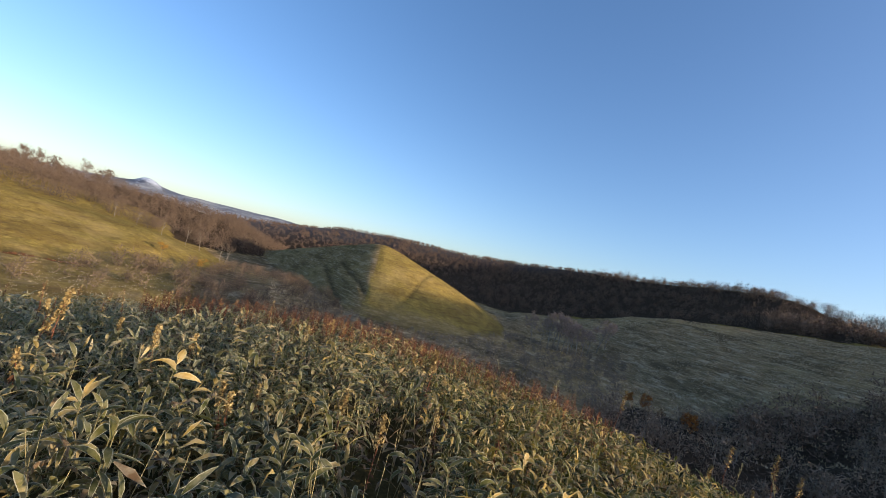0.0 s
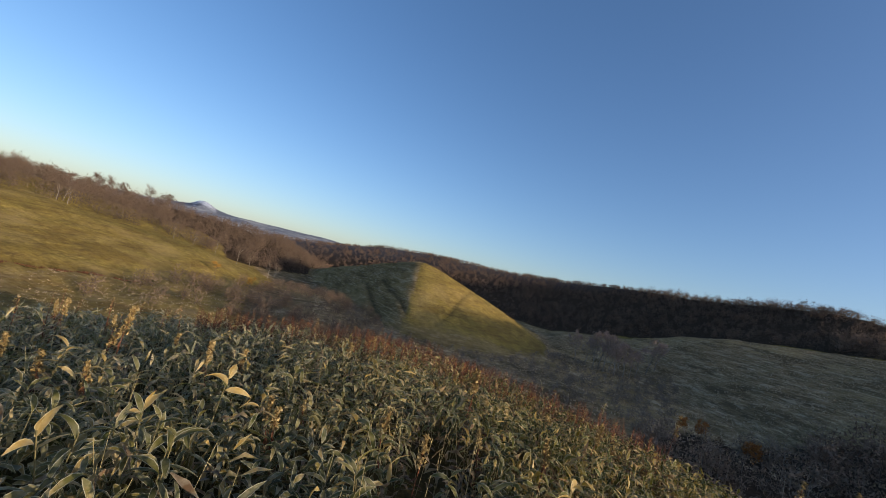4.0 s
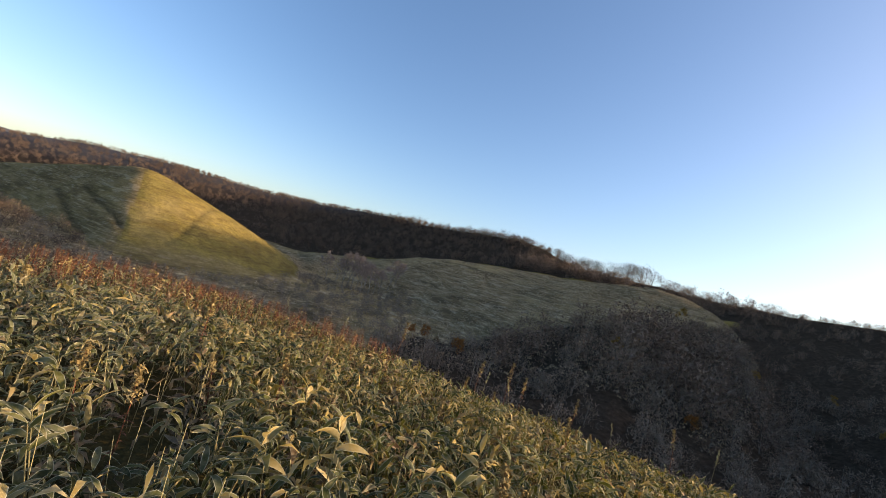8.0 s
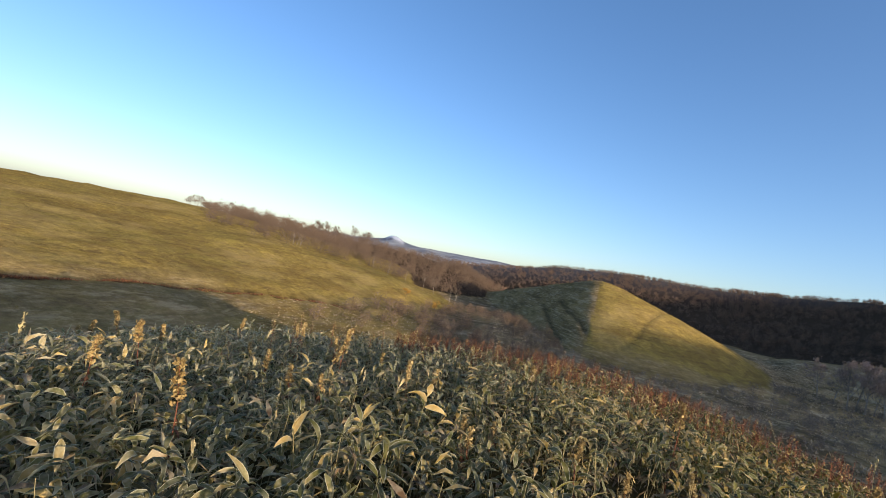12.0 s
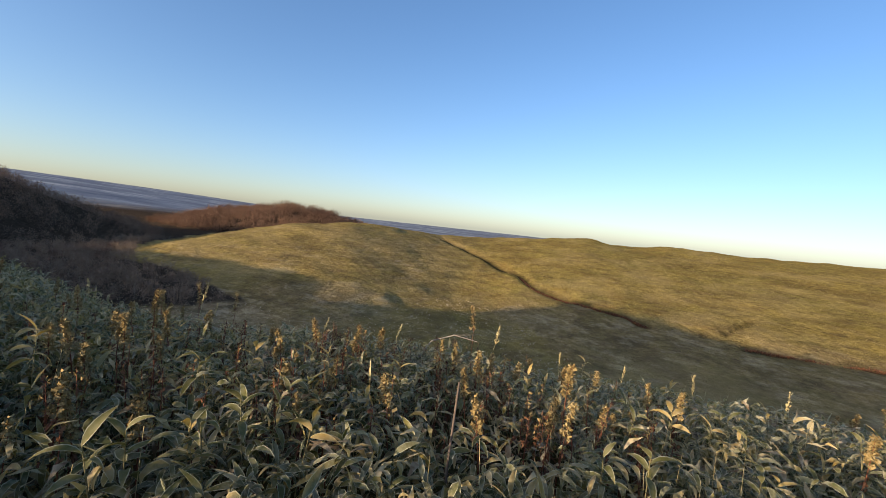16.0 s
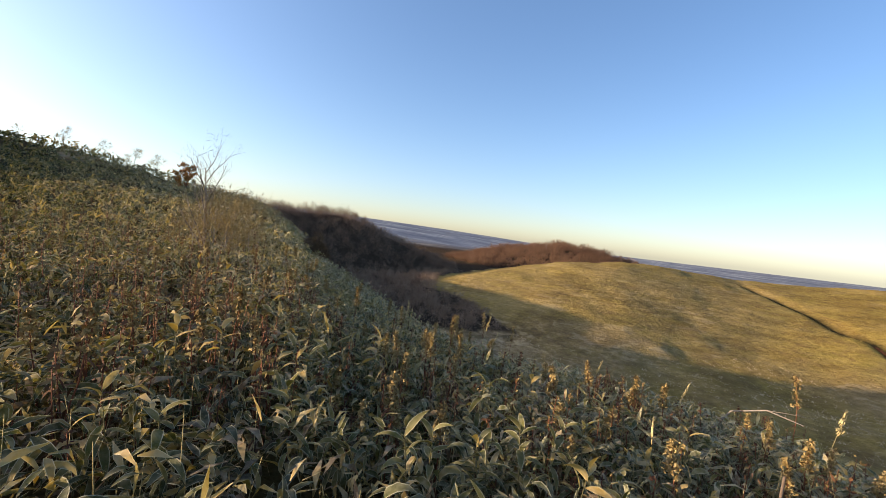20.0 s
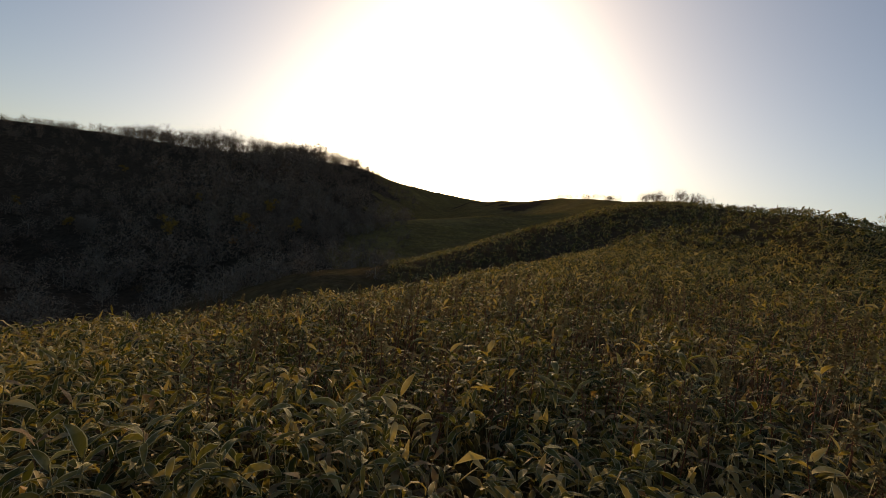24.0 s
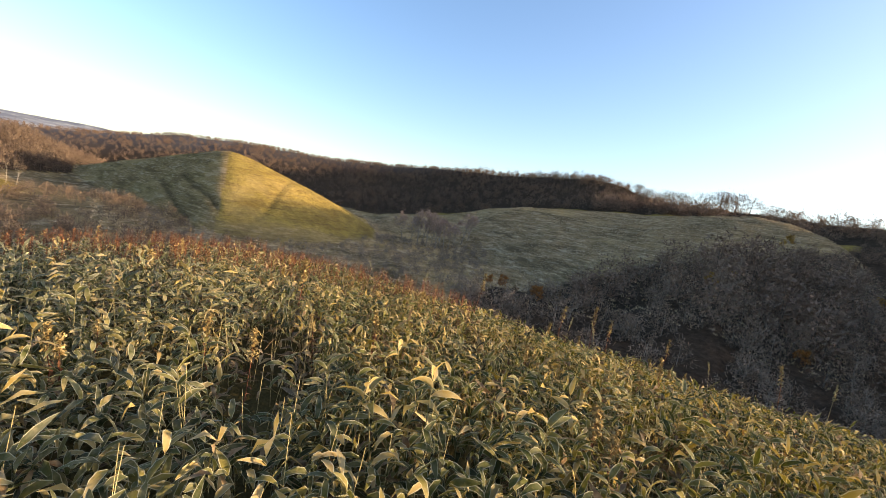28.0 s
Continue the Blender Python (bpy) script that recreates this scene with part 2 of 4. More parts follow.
MAT_WEED = plain_material("weed_brown", ((0.1, (0.06, 0.032, 0.018)), (0.5, (0.13, 0.072, 0.034)), (0.9, (0.25, 0.155, 0.07))), 3.0, 0.9, 0.7)
MAT_BLUSH = plain_material("pale_pink_twig", ((0.2, (0.17, 0.122, 0.10)), (0.5, (0.28, 0.205, 0.17)), (0.85, (0.40, 0.31, 0.26))), 0.3, 0.9, 0.4)
MAT_RIME = plain_material("rimed_brown_twig", ((0.2, (0.11, 0.076, 0.052)), (0.5, (0.21, 0.146, 0.102)), (0.9, (0.35, 0.26, 0.19))), 0.2, 0.9, 0.22)
MAT_OAK = plain_material("oak_twig", ((0.25, (0.085, 0.053, 0.036)), (0.5, (0.175, 0.112, 0.077)), (0.8, (0.31, 0.21, 0.145))), 0.12, 0.9, 0.22)
MAT_DUST = plain_material("grey_brown_twig", ((0.1, (0.09, 0.067, 0.05)), (0.5, (0.165, 0.125, 0.094)), (0.9, (0.27, 0.21, 0.16))), 0.1, 0.9, 0.6)
MAT_PALE = plain_material("pale_bark", ((0.25, (0.09, 0.075, 0.06)), (0.5, (0.22, 0.18, 0.14)), (0.9, (0.38, 0.33, 0.27))), 3.0, 0.8)
MAT_LARCH = plain_material("russet_wood", ((0.1, (0.06, 0.041, 0.031)), (0.5, (0.117, 0.079, 0.054)), (0.9, (0.195, 0.133, 0.092))), 0.05, 0.9, 0.55)
MAT_RUSSET = plain_material("russet_crown", ((0.2, (0.075, 0.042, 0.026)), (0.5, (0.15, 0.080, 0.048)), (0.85, (0.25, 0.145, 0.088))), 0.06, 0.9, 0.25)
MAT_GOLD = plain_material("amber_leaf", ((0.1, (0.20, 0.10, 0.02)), (0.9, (0.38, 0.22, 0.05))), 0.4, 0.85, 0.7)


# ---- shape of the land ----
def curve(az, points, col, soft=1.2):
    """A value along the bearings, from (bearing, distance, elevation) marks of a crest."""
    a = np.array([p[0] for p in points], float)
    v = np.array([p[col] for p in points], float)
    return sum(np.interp(az + d * soft, a, v) for d in (-1.0, -0.5, 0.0, 0.5, 1.0)) / 5


def crest(az, r, points, front, back, round_=8.0, ends=6.0, soft=1.2):
    """A ridge: its crest goes through the marks, and it falls with those slopes towards and away from the hilltop."""
    rc = curve(az, points, 1, 5.0)
    d = r - rc
    top = np.exp(-(d / 38.0) ** 2)
    zc = EYE + rc * np.tan(np.radians(curve(az, points, 2, soft) * top + curve(az, points, 2, 9.0) * (1 - top)))
    out = np.maximum(points[0][0] - az, 0) + np.maximum(az - points[-1][0], 0)
    fall = np.where(d < 0, front, back) * (np.sqrt(d * d + round_ ** 2) - round_)
    return zc - fall - out * rc * 0.0175 * 0.45 - (out > ends * 8) * 500.0


def full(az, points):
    """Marks all round, closed over the turn."""
    return [(p[0] - 360, *p[1:]) for p in points[-3:]] + list(points) + [(p[0] + 360, *p[1:]) for p in points[:3]]


BROW = [(-176, 50, 4.6), (-172.5, 46, 3.6), (-170, 45, 3.1), (-166, 41, 2.5), (-162, 37, 2.0), (-159.5, 34, 1.2), (-156.5, 31, -1.4), (-153, 27, -3.8), (-149.5, 22, -5.8), (-146, 16, -8.0), (-142, 10.5, -10.0), (-138, 8, -11.6), (-132, 6.4, -13.0),
        (-120, 5.8, -13.9), (-105, 5.4, -14.9), (-88, 5.4, -15.3), (-70, 5.6, -14.5), (-54, 6.4, -12.6), (-40, 8, -11.5), (-28, 10, -10.7), (-15, 12, -9.5), (0, 12, -8.8), (14, 11, -9.6), (28, 9, -11.0), (45, 8, -12.8), (60, 8, -13.0),
        (80, 8.5, -12.4), (95, 9, -11.4), (107, 11, -9.3), (118, 15, -7.4), (127, 20, -5.2), (136, 29, -2.6), (144, 40, 0.0), (151, 50, 2.1), (158, 58, 4.1), (165, 62, 5.0), (172, 58, 5.0)]
SHOULDER = [(108, 62, -7.5), (116, 66, -5.8), (122, 70, -4.4), (129, 76, -1.5), (135, 82, 0.9), (141, 87, 3.3), (147, 90, 5.5), (151, 90, 6.2), (156, 86, 6.2), (161, 68, 5.9), (166, 58, 5.6), (169, 53, 5.0), (173, 50, 3.0)]
SOUTH = [(128, 300, 4.2), (130.5, 290, 4.6), (132.4, 280, 5.1), (135, 255, 4.9), (138.7, 220, 5.8), (141, 200, 6.1), (144, 175, 6.2), (147, 152, 6.1), (150, 124, 6.2), (153, 108, 6.5), (155, 101, 6.3), (157, 100, 5.6), (160, 102, 3.6), (165, 102, -1.0)]
KNOLL = [(109, 135, -1.5), (114, 135, -0.6), (117, 136, 0.2), (120.5, 138, 1.1), (128, 144, 2.5), (136, 148, 3.7), (141, 150, 4.4), (146, 148, 5.0)]
EAST = [(-20, 700, -0.2), (-12, 690, 0.6), (-5, 680, 2.1), (1, 660, 2.7), (7, 640, 2.8), (13, 620, 2.9), (19, 600, 3.4), (25, 560, 4.2), (30, 520, 4.7), (34, 490, 4.9), (40, 440, 5.7), (45, 390, 6.2), (48.7, 370, 6.1),
        (51, 360, 4.9), (55, 345, 4.6), (61.5, 330, 4.8), (69, 315, 4.8), (76, 305, 5.1), (81.5, 300, 5.6), (87, 290, 5.9), (94.4, 280, 5.9), (101, 276, 6.5), (107.6, 272, 6.9), (112, 270, 6.9), (114.4, 272, 6.6), (118, 290, 5.5), (122, 330, 5.15), (127, 390, 4.7), (132, 420, 4.4)]
BENCH = [(20, 250, -3.5), (25, 250, -2.4), (30, 255, -0.9), (33, 256, 0.4), (36.6, 258, 1.2), (41, 258, 1.7), (46, 258, 2.2), (52, 258, 2.8), (62, 258, 4.5), (65.6, 250, 4.4), (70, 228, 3.0), (75, 200, -1.5)]
YELLOW = [(-146, 130, -9.5), (-138, 145, -6.4), (-130, 160, -4.0), (-122, 175, -1.9), (-114, 190, -1.0), (-109, 205, -1.1), (-103, 230, -1.5), (-96, 235, -1.1), (-90, 230, -0.5), (-84, 228, 0.2), (-80, 235, -0.4), (-74, 238, 0.2),
          (-68, 240, -0.1), (-60, 245, 0.2), (-52, 250, 0.4), (-46, 255, 0.1), (-38, 260, -0.6), (-28, 270, -1.6), (-20, 275, -3.0), (-14, 270, -5.0)]
BLUFF = [(-57, 160, -6.2), (-52, 165, -3.6), (-47, 168, -2.1), (-40, 170, -2.3), (-33, 172, -3.0), (-26, 175, -3.6), (-19, 175, -5.4), (-14, 172, -7.4)]
LEFTWOOD = [(-54, 300, -1.0), (-48, 310, -0.8), (-42, 320, -0.6), (-35, 330, -0.2), (-28, 335, 0.1), (-22, 335, -0.2), (-17, 335, -1.0), (-12, 330, -2.6)]
WESTDARK = [(-176, 200, 0.4), (-170, 210, 0.8), (-164, 215, 0.7), (-160, 220, 0.5), (-156, 225, 0.5), (-152, 228, 0.8), (-149.5, 228, 0.5), (-148, 226, -0.3), (-144, 221, -2.0), (-140, 216, -3.4), (-136, 210, -5.0), (-131, 200, -7.0)]
WESTWOOD = [(-146, 340, -4.5), (-140, 335, -3.9), (-135, 325, -2.7), (-129, 315, -1.3), (-123, 310, -0.3), (-120, 310, -0.3), (-116, 310, -1.1), (-112, 310, -2.2), (-106, 310, -3.4)]
FARPLAIN = [(-180, 2600, 0.9), (-160, 2600, 1.0), (-149, 2600, 0.8), (-144, 2600, 0.68), (-136, 2600, 0.45), (-129, 2600, 0.12), (-118, 2600, -0.4), (-105, 2600, -0.6), (-90, 2600, -0.6), (-70, 2600, -0.7), (-45, 2600, -0.5), (0, 2600, -0.5), (60, 2600, 0.4), (120, 2600, 0.8), (180, 2600, 0.9)]
RANGE = [(-40, 4000, 0.2), (-34, 4000, 0.6), (-30, 4000, 0.9), (-28.4, 4000, 1.2), (-27.5, 4000, 1.85), (-26.7, 4000, 1.8), (-25.6, 4000, 1.25), (-24, 4000, 1.0), (-21, 4000, 1.1), (-17, 4000, 1.2), (-13, 4000, 1.2), (-8, 4000, 1.2), (-2, 4000, 0.6), (8, 4000, -0.2)]


def ripple(x, y, size, seed, octaves=4):
    """Smooth value noise on arrays, about -1 to 1."""
    total, amp, norm = np.zeros_like(x), 1.0, 0.0
    for o in range(octaves):
        gx, gy = x / size + 17.3 * seed, y / size - 9.1 * seed
        ix, iy = np.floor(gx), np.floor(gy)
        fx, fy = gx - ix, gy - iy
        fx, fy = fx * fx * (3 - 2 * fx), fy * fy * (3 - 2 * fy)

        def h(a, b):
            s = np.sin(a * 127.1 + b * 311.7 + seed * 74.7 + o * 13.1) * 43758.5453
            return s - np.floor(s)
        v = (h(ix, iy) * (1 - fx) + h(ix + 1, iy) * fx) * (1 - fy) + (h(ix, iy + 1) * (1 - fx) + h(ix + 1, iy + 1) * fx) * fy
        total, norm, amp, size = total + amp * (2 * v - 1), norm + amp, amp * 0.5, size * 0.5
    return total / norm


CANOPY = 0.72


def brow_height(az, r):
    """The spur that the camera stands on: nearly level to its brow, then steep down to the valley."""
    pts = full(az, BROW)
    rb = curve(az, pts, 1, 3.0)
    zb = EYE + rb * np.tan(np.radians(curve(az, pts, 2, 3.0))) - CANOPY
    power = np.where(zb > 0, 2.2, 1.3)
    inside = zb * (np.minimum(r, rb) / rb) ** power
    d = np.maximum(r - rb, 0)
    steep = np.interp(az, (-180, -168, -158, -90, 0, 60, 110, 135, 155, 180), (0.24, 0.3, 0.42, 0.44, 0.30, 0.42, 0.36, 0.26, 0.10, 0.24))
    slope = zb / rb * 1.3
    return inside + np.minimum(slope, 0.1) * np.minimum(d, 8) - steep * (np.sqrt(d * d + 9) - 3)


def cone_falls(x, y):
    """How far each face of the pointed hill lies below its top: west, south, south-east, east, north."""
    dx, dy = x - 3.0, y - 190.0
    return (-0.75 * dx - 0.34 * dy - 2.2, -0.36 * dy + 0.02 * dx, 0.26 * dx - 0.28 * dy, 0.42 * dx - 0.10 * dy, 0.30 * dy + 0.08 * dx)


def cone_height(x, y):
    """A steep blunt hill with a crease between its sunny and its shaded face."""
    faces = cone_falls(x, y)
    k = 1.5
    top = np.max(faces, 0)
    return 8.1 - top - k * np.log(sum(np.exp((f - top) / k) for f in faces))


def shadow_hill_height(x, y):
    """A low hill added out of sight behind the spur, to cast the shadow on the western valley."""
    along_ = np.maximum(np.abs(y + 140.0) - 22.0, 0)
    return 4.4 - 0.33 * (np.sqrt(along_ ** 2 + (x - 6.0) ** 2 + 64) - 8)


def layers(x, y):
    r = np.hypot(x, y) + 1e-6
    az = np.degrees(np.arctan2(x, y))
    floor = -17.0 + 1.2 * ripple(x, y, 60, 3) + np.clip((r - 450) / 900, 0, 1) * -12
    zs = dict(
        floor=floor,
        brow=brow_height(az, r),
        shoulder=crest(az, r, SHOULDER, 0.30, 0.18, 8, 2),
        south=crest(az, r, SOUTH, 0.20, 0.10, 15, 3),
        knoll=crest(az, r, KNOLL, 0.34, 0.12, 10, 3),
        east=crest(az, r, EAST, np.interp(az, (-20, -5, 10, 40, 80, 120), (0.13, 0.16, 0.22, 0.25, 0.30, 0.25)), 0.12, 20, 3),
        bench=crest(az, r, BENCH, 0.20, 0.05, 14, 3),
        yellow=crest(az, r, YELLOW, np.interp(az, (-140, -110, -80, -50), (0.14, 0.13, 0.115, 0.11)), 0.08, 12, 3),
        bluff=crest(az, r, BLUFF, 0.20, 0.06, 8, 3),
        leftwood=crest(az, r, LEFTWOOD, 0.14, 0.12, 15, 3),
        westdark=crest(az, r, WESTDARK, 0.30, 0.15, 15, 3),
        westwood=crest(az, r, WESTWOOD, 0.16, 0.15, 15, 3),
        farplain=crest(az, r, FARPLAIN, 0.030, 0.02, 60, 30),
        range=crest(az, r, RANGE, 0.12, 0.1, 40, 3, 0.25) + 9.0 * ripple(x, y, 210, 21) * (r > 3000),
        shadow_hill=shadow_hill_height(x, y),
        cone=cone_height(x, y))
    return r, az, zs


def blend(zs, k=1.0):
    stack = np.stack(list(zs.values()))
    top = stack.max(0)
    return top + k * np.log(np.exp((stack - top) / k).sum(0))


def relief(x, y, r):
    w = np.clip((r - 25) / 60, 0, 1)
    return w * (0.9 * ripple(x, y, 34, 5) + np.interp(np.degrees(np.arctan2(x, y)), (-24, -10, 18, 26, 66, 74), (0.75, 0.32, 0.32, 0.8, 0.8, 0.35)) * ripple(x, y, 9, 8, 3)) * np.clip(1.6 - r / 900, 0.3, 1) + 0.10 * ripple(x, y, 2.2, 2, 3) * np.clip(r / 3, 0, 1)


def gully(x, y, points, wide, deep):
    """A channel along bearings and distances; returns depth."""
    best = np.full_like(x, 1e9)
    pts = [(d * math.sin(radians(a)), d * math.cos(radians(a))) for a, d in points]
    for (x0, y0), (x1, y1) in zip(pts[:-1], pts[1:]):
        l2 = (x1 - x0) ** 2 + (y1 - y0) ** 2
        t = np.clip(((x - x0) * (x1 - x0) + (y - y0) * (y1 - y0)) / l2, 0, 1)
        best = np.minimum(best, np.hypot(x - x0 - t * (x1 - x0), y - y0 - t * (y1 - y0)))
    return deep * np.exp(-(best / wide) ** 2)


TRAILS = []


def height(x, y, cut=True):
    x, y = np.asarray(x, float), np.asarray(y, float)
    r, az, zs = layers(x, y)
    z = blend(zs) + relief(x, y, r)
    if cut:
        for points, wide, deep in TRAILS:
            z = z - gully(x, y, points, wide, deep)
    return z


def ground_cover(x, y):
    """What grows where: rimed sedge, leaf litter of the woods, snow; also tones standing in for shade and far haze."""
    r, az, zs = layers(x, y)
    names = list(zs)
    stack = np.stack([zs[n] for n in names])
    top = np.array(names)[stack.argmax(0)]
    z = stack.max(0)
    n = ripple(x, y, 25, 11)
    east_woods = (top == "east") & (r > 245) & ((z - zs["bench"] > 1.5) | (az > 66) | (az < 24)) & (az < 114.5 + 8 * n)
    low_east = (az > 30) & (az < 114.5 + 8 * n) & (r > 55) & (r < np.interp(az, (30, 36, 45, 55, 62, 70, 72), (90, 105, 122, 138, 158, 205, 270)) + 14 * n) & (top != "brow") & (top != "knoll") & (top != "shoulder")
    west_floor = (top == "floor") & (az < -126) & (r > 85 + 12 * n)
    litter = west_floor | ((top == "south") & (az < 150) & (n > 0.25)) | ((top == "floor") & (az > 100)) | east_woods | low_east | (top == "westdark") | (top == "shadow_hill") | (top == "westwood") | ((top == "leftwood") & (az > -50 + 6 * n))
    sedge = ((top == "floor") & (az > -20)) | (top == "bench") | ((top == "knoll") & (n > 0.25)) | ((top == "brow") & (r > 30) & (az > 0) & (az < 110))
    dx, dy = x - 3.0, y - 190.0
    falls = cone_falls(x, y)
    # cone's shaded west face: frost, plus a paler tone put into its shade
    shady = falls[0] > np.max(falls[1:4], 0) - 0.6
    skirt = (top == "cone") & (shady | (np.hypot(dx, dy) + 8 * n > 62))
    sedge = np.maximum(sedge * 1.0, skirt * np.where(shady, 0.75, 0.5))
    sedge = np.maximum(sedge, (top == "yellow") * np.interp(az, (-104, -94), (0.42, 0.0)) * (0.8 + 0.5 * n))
    # valley floor: frost, with the paler shade tone raised westwards
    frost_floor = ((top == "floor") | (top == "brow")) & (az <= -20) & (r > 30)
    # the haze tone is mixed into the colour by distance
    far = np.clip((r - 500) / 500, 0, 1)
    snow = (top == "range") & (z > 96)
    # foot of the golden hill: frost and a greyer tone painted along its shade
    frost_shade_tone = ((top == "yellow") | (top == "bluff")) * np.clip((108 - r + 14 * n) / 16, 0, 1) * 0.55
    # the litter's dark brown also darkens knoll, southern slopes, shoulder and outer spur
    litter = np.maximum(litter * 1.0, ((top == "knoll") | (top == "south") | ((top == "east") & (az > 105))) * (0.55 + 0.25 * n))
    litter = np.maximum(litter, (((top == "shoulder") & (r > 34)) | ((top == "brow") & (az > 104) & (r > 20))) * (0.9 + 0.2 * n))
    return np.maximum(sedge * 0.85, np.maximum(frost_floor * np.interp(az, (-130, -110), (0.85, 0.25)), frost_shade_tone)), np.clip(litter, 0, 1), far, snow * 1.0


def mesh_object(name, verts, faces, mat, smooth=True, uv=None, attrs=None):
    """One mesh from arrays: faces is (n, 3) or (n, 4); uv is one pair for each vertex."""
    me = bpy.data.meshes.new(name)
    verts, faces = np.ascontiguousarray(verts, np.float32), np.ascontiguousarray(faces, np.int32)
    k = faces.shape[1]
    me.vertices.add(len(verts))
    me.vertices.foreach_set("co", verts.ravel())
    me.loops.add(faces.size)
    me.loops.foreach_set("vertex_index", faces.ravel())
    me.polygons.add(len(faces))
    me.polygons.foreach_set("loop_start", np.arange(0, faces.size, k, dtype=np.int32))
    me.polygons.foreach_set("use_smooth", np.full(len(faces), smooth))
    if uv is not None:
        me.uv_layers.new(name="blade").data.foreach_set("uv", np.ascontiguousarray(uv, np.float32)[faces.ravel()].ravel())
    for key, v in (attrs or {}).items():
        me.attributes.new(key, "FLOAT", "POINT").data.foreach_set("value", np.ascontiguousarray(v, np.float32))
    me.materials.append(mat)
    me.update()
    me.validate()
    return new(name, me)


def meet(az, el):
    """Distance at which a sight line from the hilltop meets the ground beyond the brow."""
    a, s = radians(az), math.tan(radians(el))
    d = np.arange(40.0, 420.0, 0.5)
    over = EYE + d * s - height(d * math.sin(a), d * math.cos(a), False)
    i = int(np.argmax(over < 0))
    return float(d[i]) if over[i] < 0 else 420.0


for marks, wide, deep in (
        (((-102.6, -1.9), (-97.1, -3.7), (-91.7, -5.5), (-89.9, -6.7), (-82.1, -8.2), (-76.0, -9.2)), 1.3, 1.3),
        (((-70.5, -9.3), (-68.0, -8.3), (-66.0, -7.1)), 0.9, 0.8),
        (((-66.0, -9.6), (-60.0, -9.3), (-53.0, -8.9), (-42.3, -8.5), (-36.0, -8.3), (-30.0, -8.2)), 1.1, 0.9),
        (((-6.2, -2.9), (-5.7, -3.7), (-4.7, -5.3), (-3.3, -6.8)), 0.9, 0.6),
        (((-4.2, -1.9), (-3.6, -2.5), (-2.4, -3.4), (-1.1, -4.2), (-0.2, -5.4)), 0.9, 0.65),
        (((8.2, -0.9), (6.1, -2.6), (5.6, -4.0), (4.5, -5.8), (3.2, -6.7)), 0.8, 0.4)):
    TRAILS.append((tuple((a, meet(a, e)) for a, e in marks), wide, deep))

# ---- ground: one sheet to the horizon ----
rings = np.concatenate([[0.02], np.geomspace(0.4, 60, 70), np.arange(61.8, 430, 3.0), np.geomspace(436, 4700, 60)])
turns = np.radians(np.concatenate([np.arange(-180, -104, 0.6), np.arange(-104, -30, 0.45), np.arange(-30, -14, 0.4), np.arange(-14, 14, 0.25), np.arange(14, 180, 0.6)]))
RR, AA = np.meshgrid(rings, turns, indexing="ij")
GX, GY = RR * np.sin(AA), RR * np.cos(AA)
GZ = height(GX, GY)
n_r, n_a = RR.shape
idx = np.arange(n_r * n_a).reshape(n_r, n_a)
nxt = np.roll(idx, -1, axis=1)
quads = np.stack([idx[:-1], nxt[:-1], nxt[1:], idx[1:]], -1).reshape(-1, 4)[:, ::-1]
GX[0], GY[0], GZ[0] = 0.0, 0.0, GZ[0].mean()
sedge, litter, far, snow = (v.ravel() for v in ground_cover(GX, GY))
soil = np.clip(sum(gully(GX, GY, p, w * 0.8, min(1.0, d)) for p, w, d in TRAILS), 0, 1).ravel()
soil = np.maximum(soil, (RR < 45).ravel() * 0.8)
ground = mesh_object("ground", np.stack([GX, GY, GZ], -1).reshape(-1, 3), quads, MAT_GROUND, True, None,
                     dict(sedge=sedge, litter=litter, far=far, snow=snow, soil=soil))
tagged(ground, "rolling hills of dry golden grass and frosted valley sedge", "hills", "", "structure")


# ---- growing things, as arrays ----
def tube(p0, p1, r0, r1, sides=4):
    """Tapered limbs between arrays of points."""
    p0, p1 = np.atleast_2d(p0).astype(float), np.atleast_2d(p1).astype(float)
    r0, r1 = np.broadcast_to(r0, len(p0)).astype(float), np.broadcast_to(r1, len(p0)).astype(float)
    d = p1 - p0
    d /= np.linalg.norm(d, axis=1, keepdims=True) + 1e-9
    ref = np.where(np.abs(d[:, 2:3]) > 0.9, np.array([[1.0, 0, 0]]), np.array([[0, 0, 1.0]]))
    s = np.cross(d, ref)
    s /= np.linalg.norm(s, axis=1, keepdims=True)
    t = np.cross(d, s)
    a = np.arange(sides) * 2 * np.pi / sides
    ring = np.cos(a)[None, :, None] * s[:, None] + np.sin(a)[None, :, None] * t[:, None]
    v = np.concatenate([p0[:, None] + ring * r0[:, None, None], p1[:, None] + ring * r1[:, None, None]], 1)
    i = np.arange(sides)
    f = np.stack([i, (i + 1) % sides, (i + 1) % sides + sides, i + sides], 1)
    f = f[None] + (np.arange(len(p0)) * 2 * sides)[:, None, None]
    return v.reshape(-1, 3), f.reshape(-1, 4)


def stem(points, radii, sides=5):
    """One bent tapered stem through the points."""
    p, r = np.asarray(points, float), np.asarray(radii, float)
    a = np.arange(sides) * 2 * np.pi / sides
    ring = np.stack([np.cos(a), np.sin(a), np.zeros(sides)], 1)
    v = (p[:, None] + ring[None] * r[:, None, None]).reshape(-1, 3)
    i, k = np.meshgrid(np.arange(len(p) - 1), np.arange(sides), indexing="ij")
    f = np.stack([i * sides + k, i * sides + (k + 1) % sides, (i + 1) * sides + (k + 1) % sides, (i + 1) * sides + k], -1)
    return v, f.reshape(-1, 4)


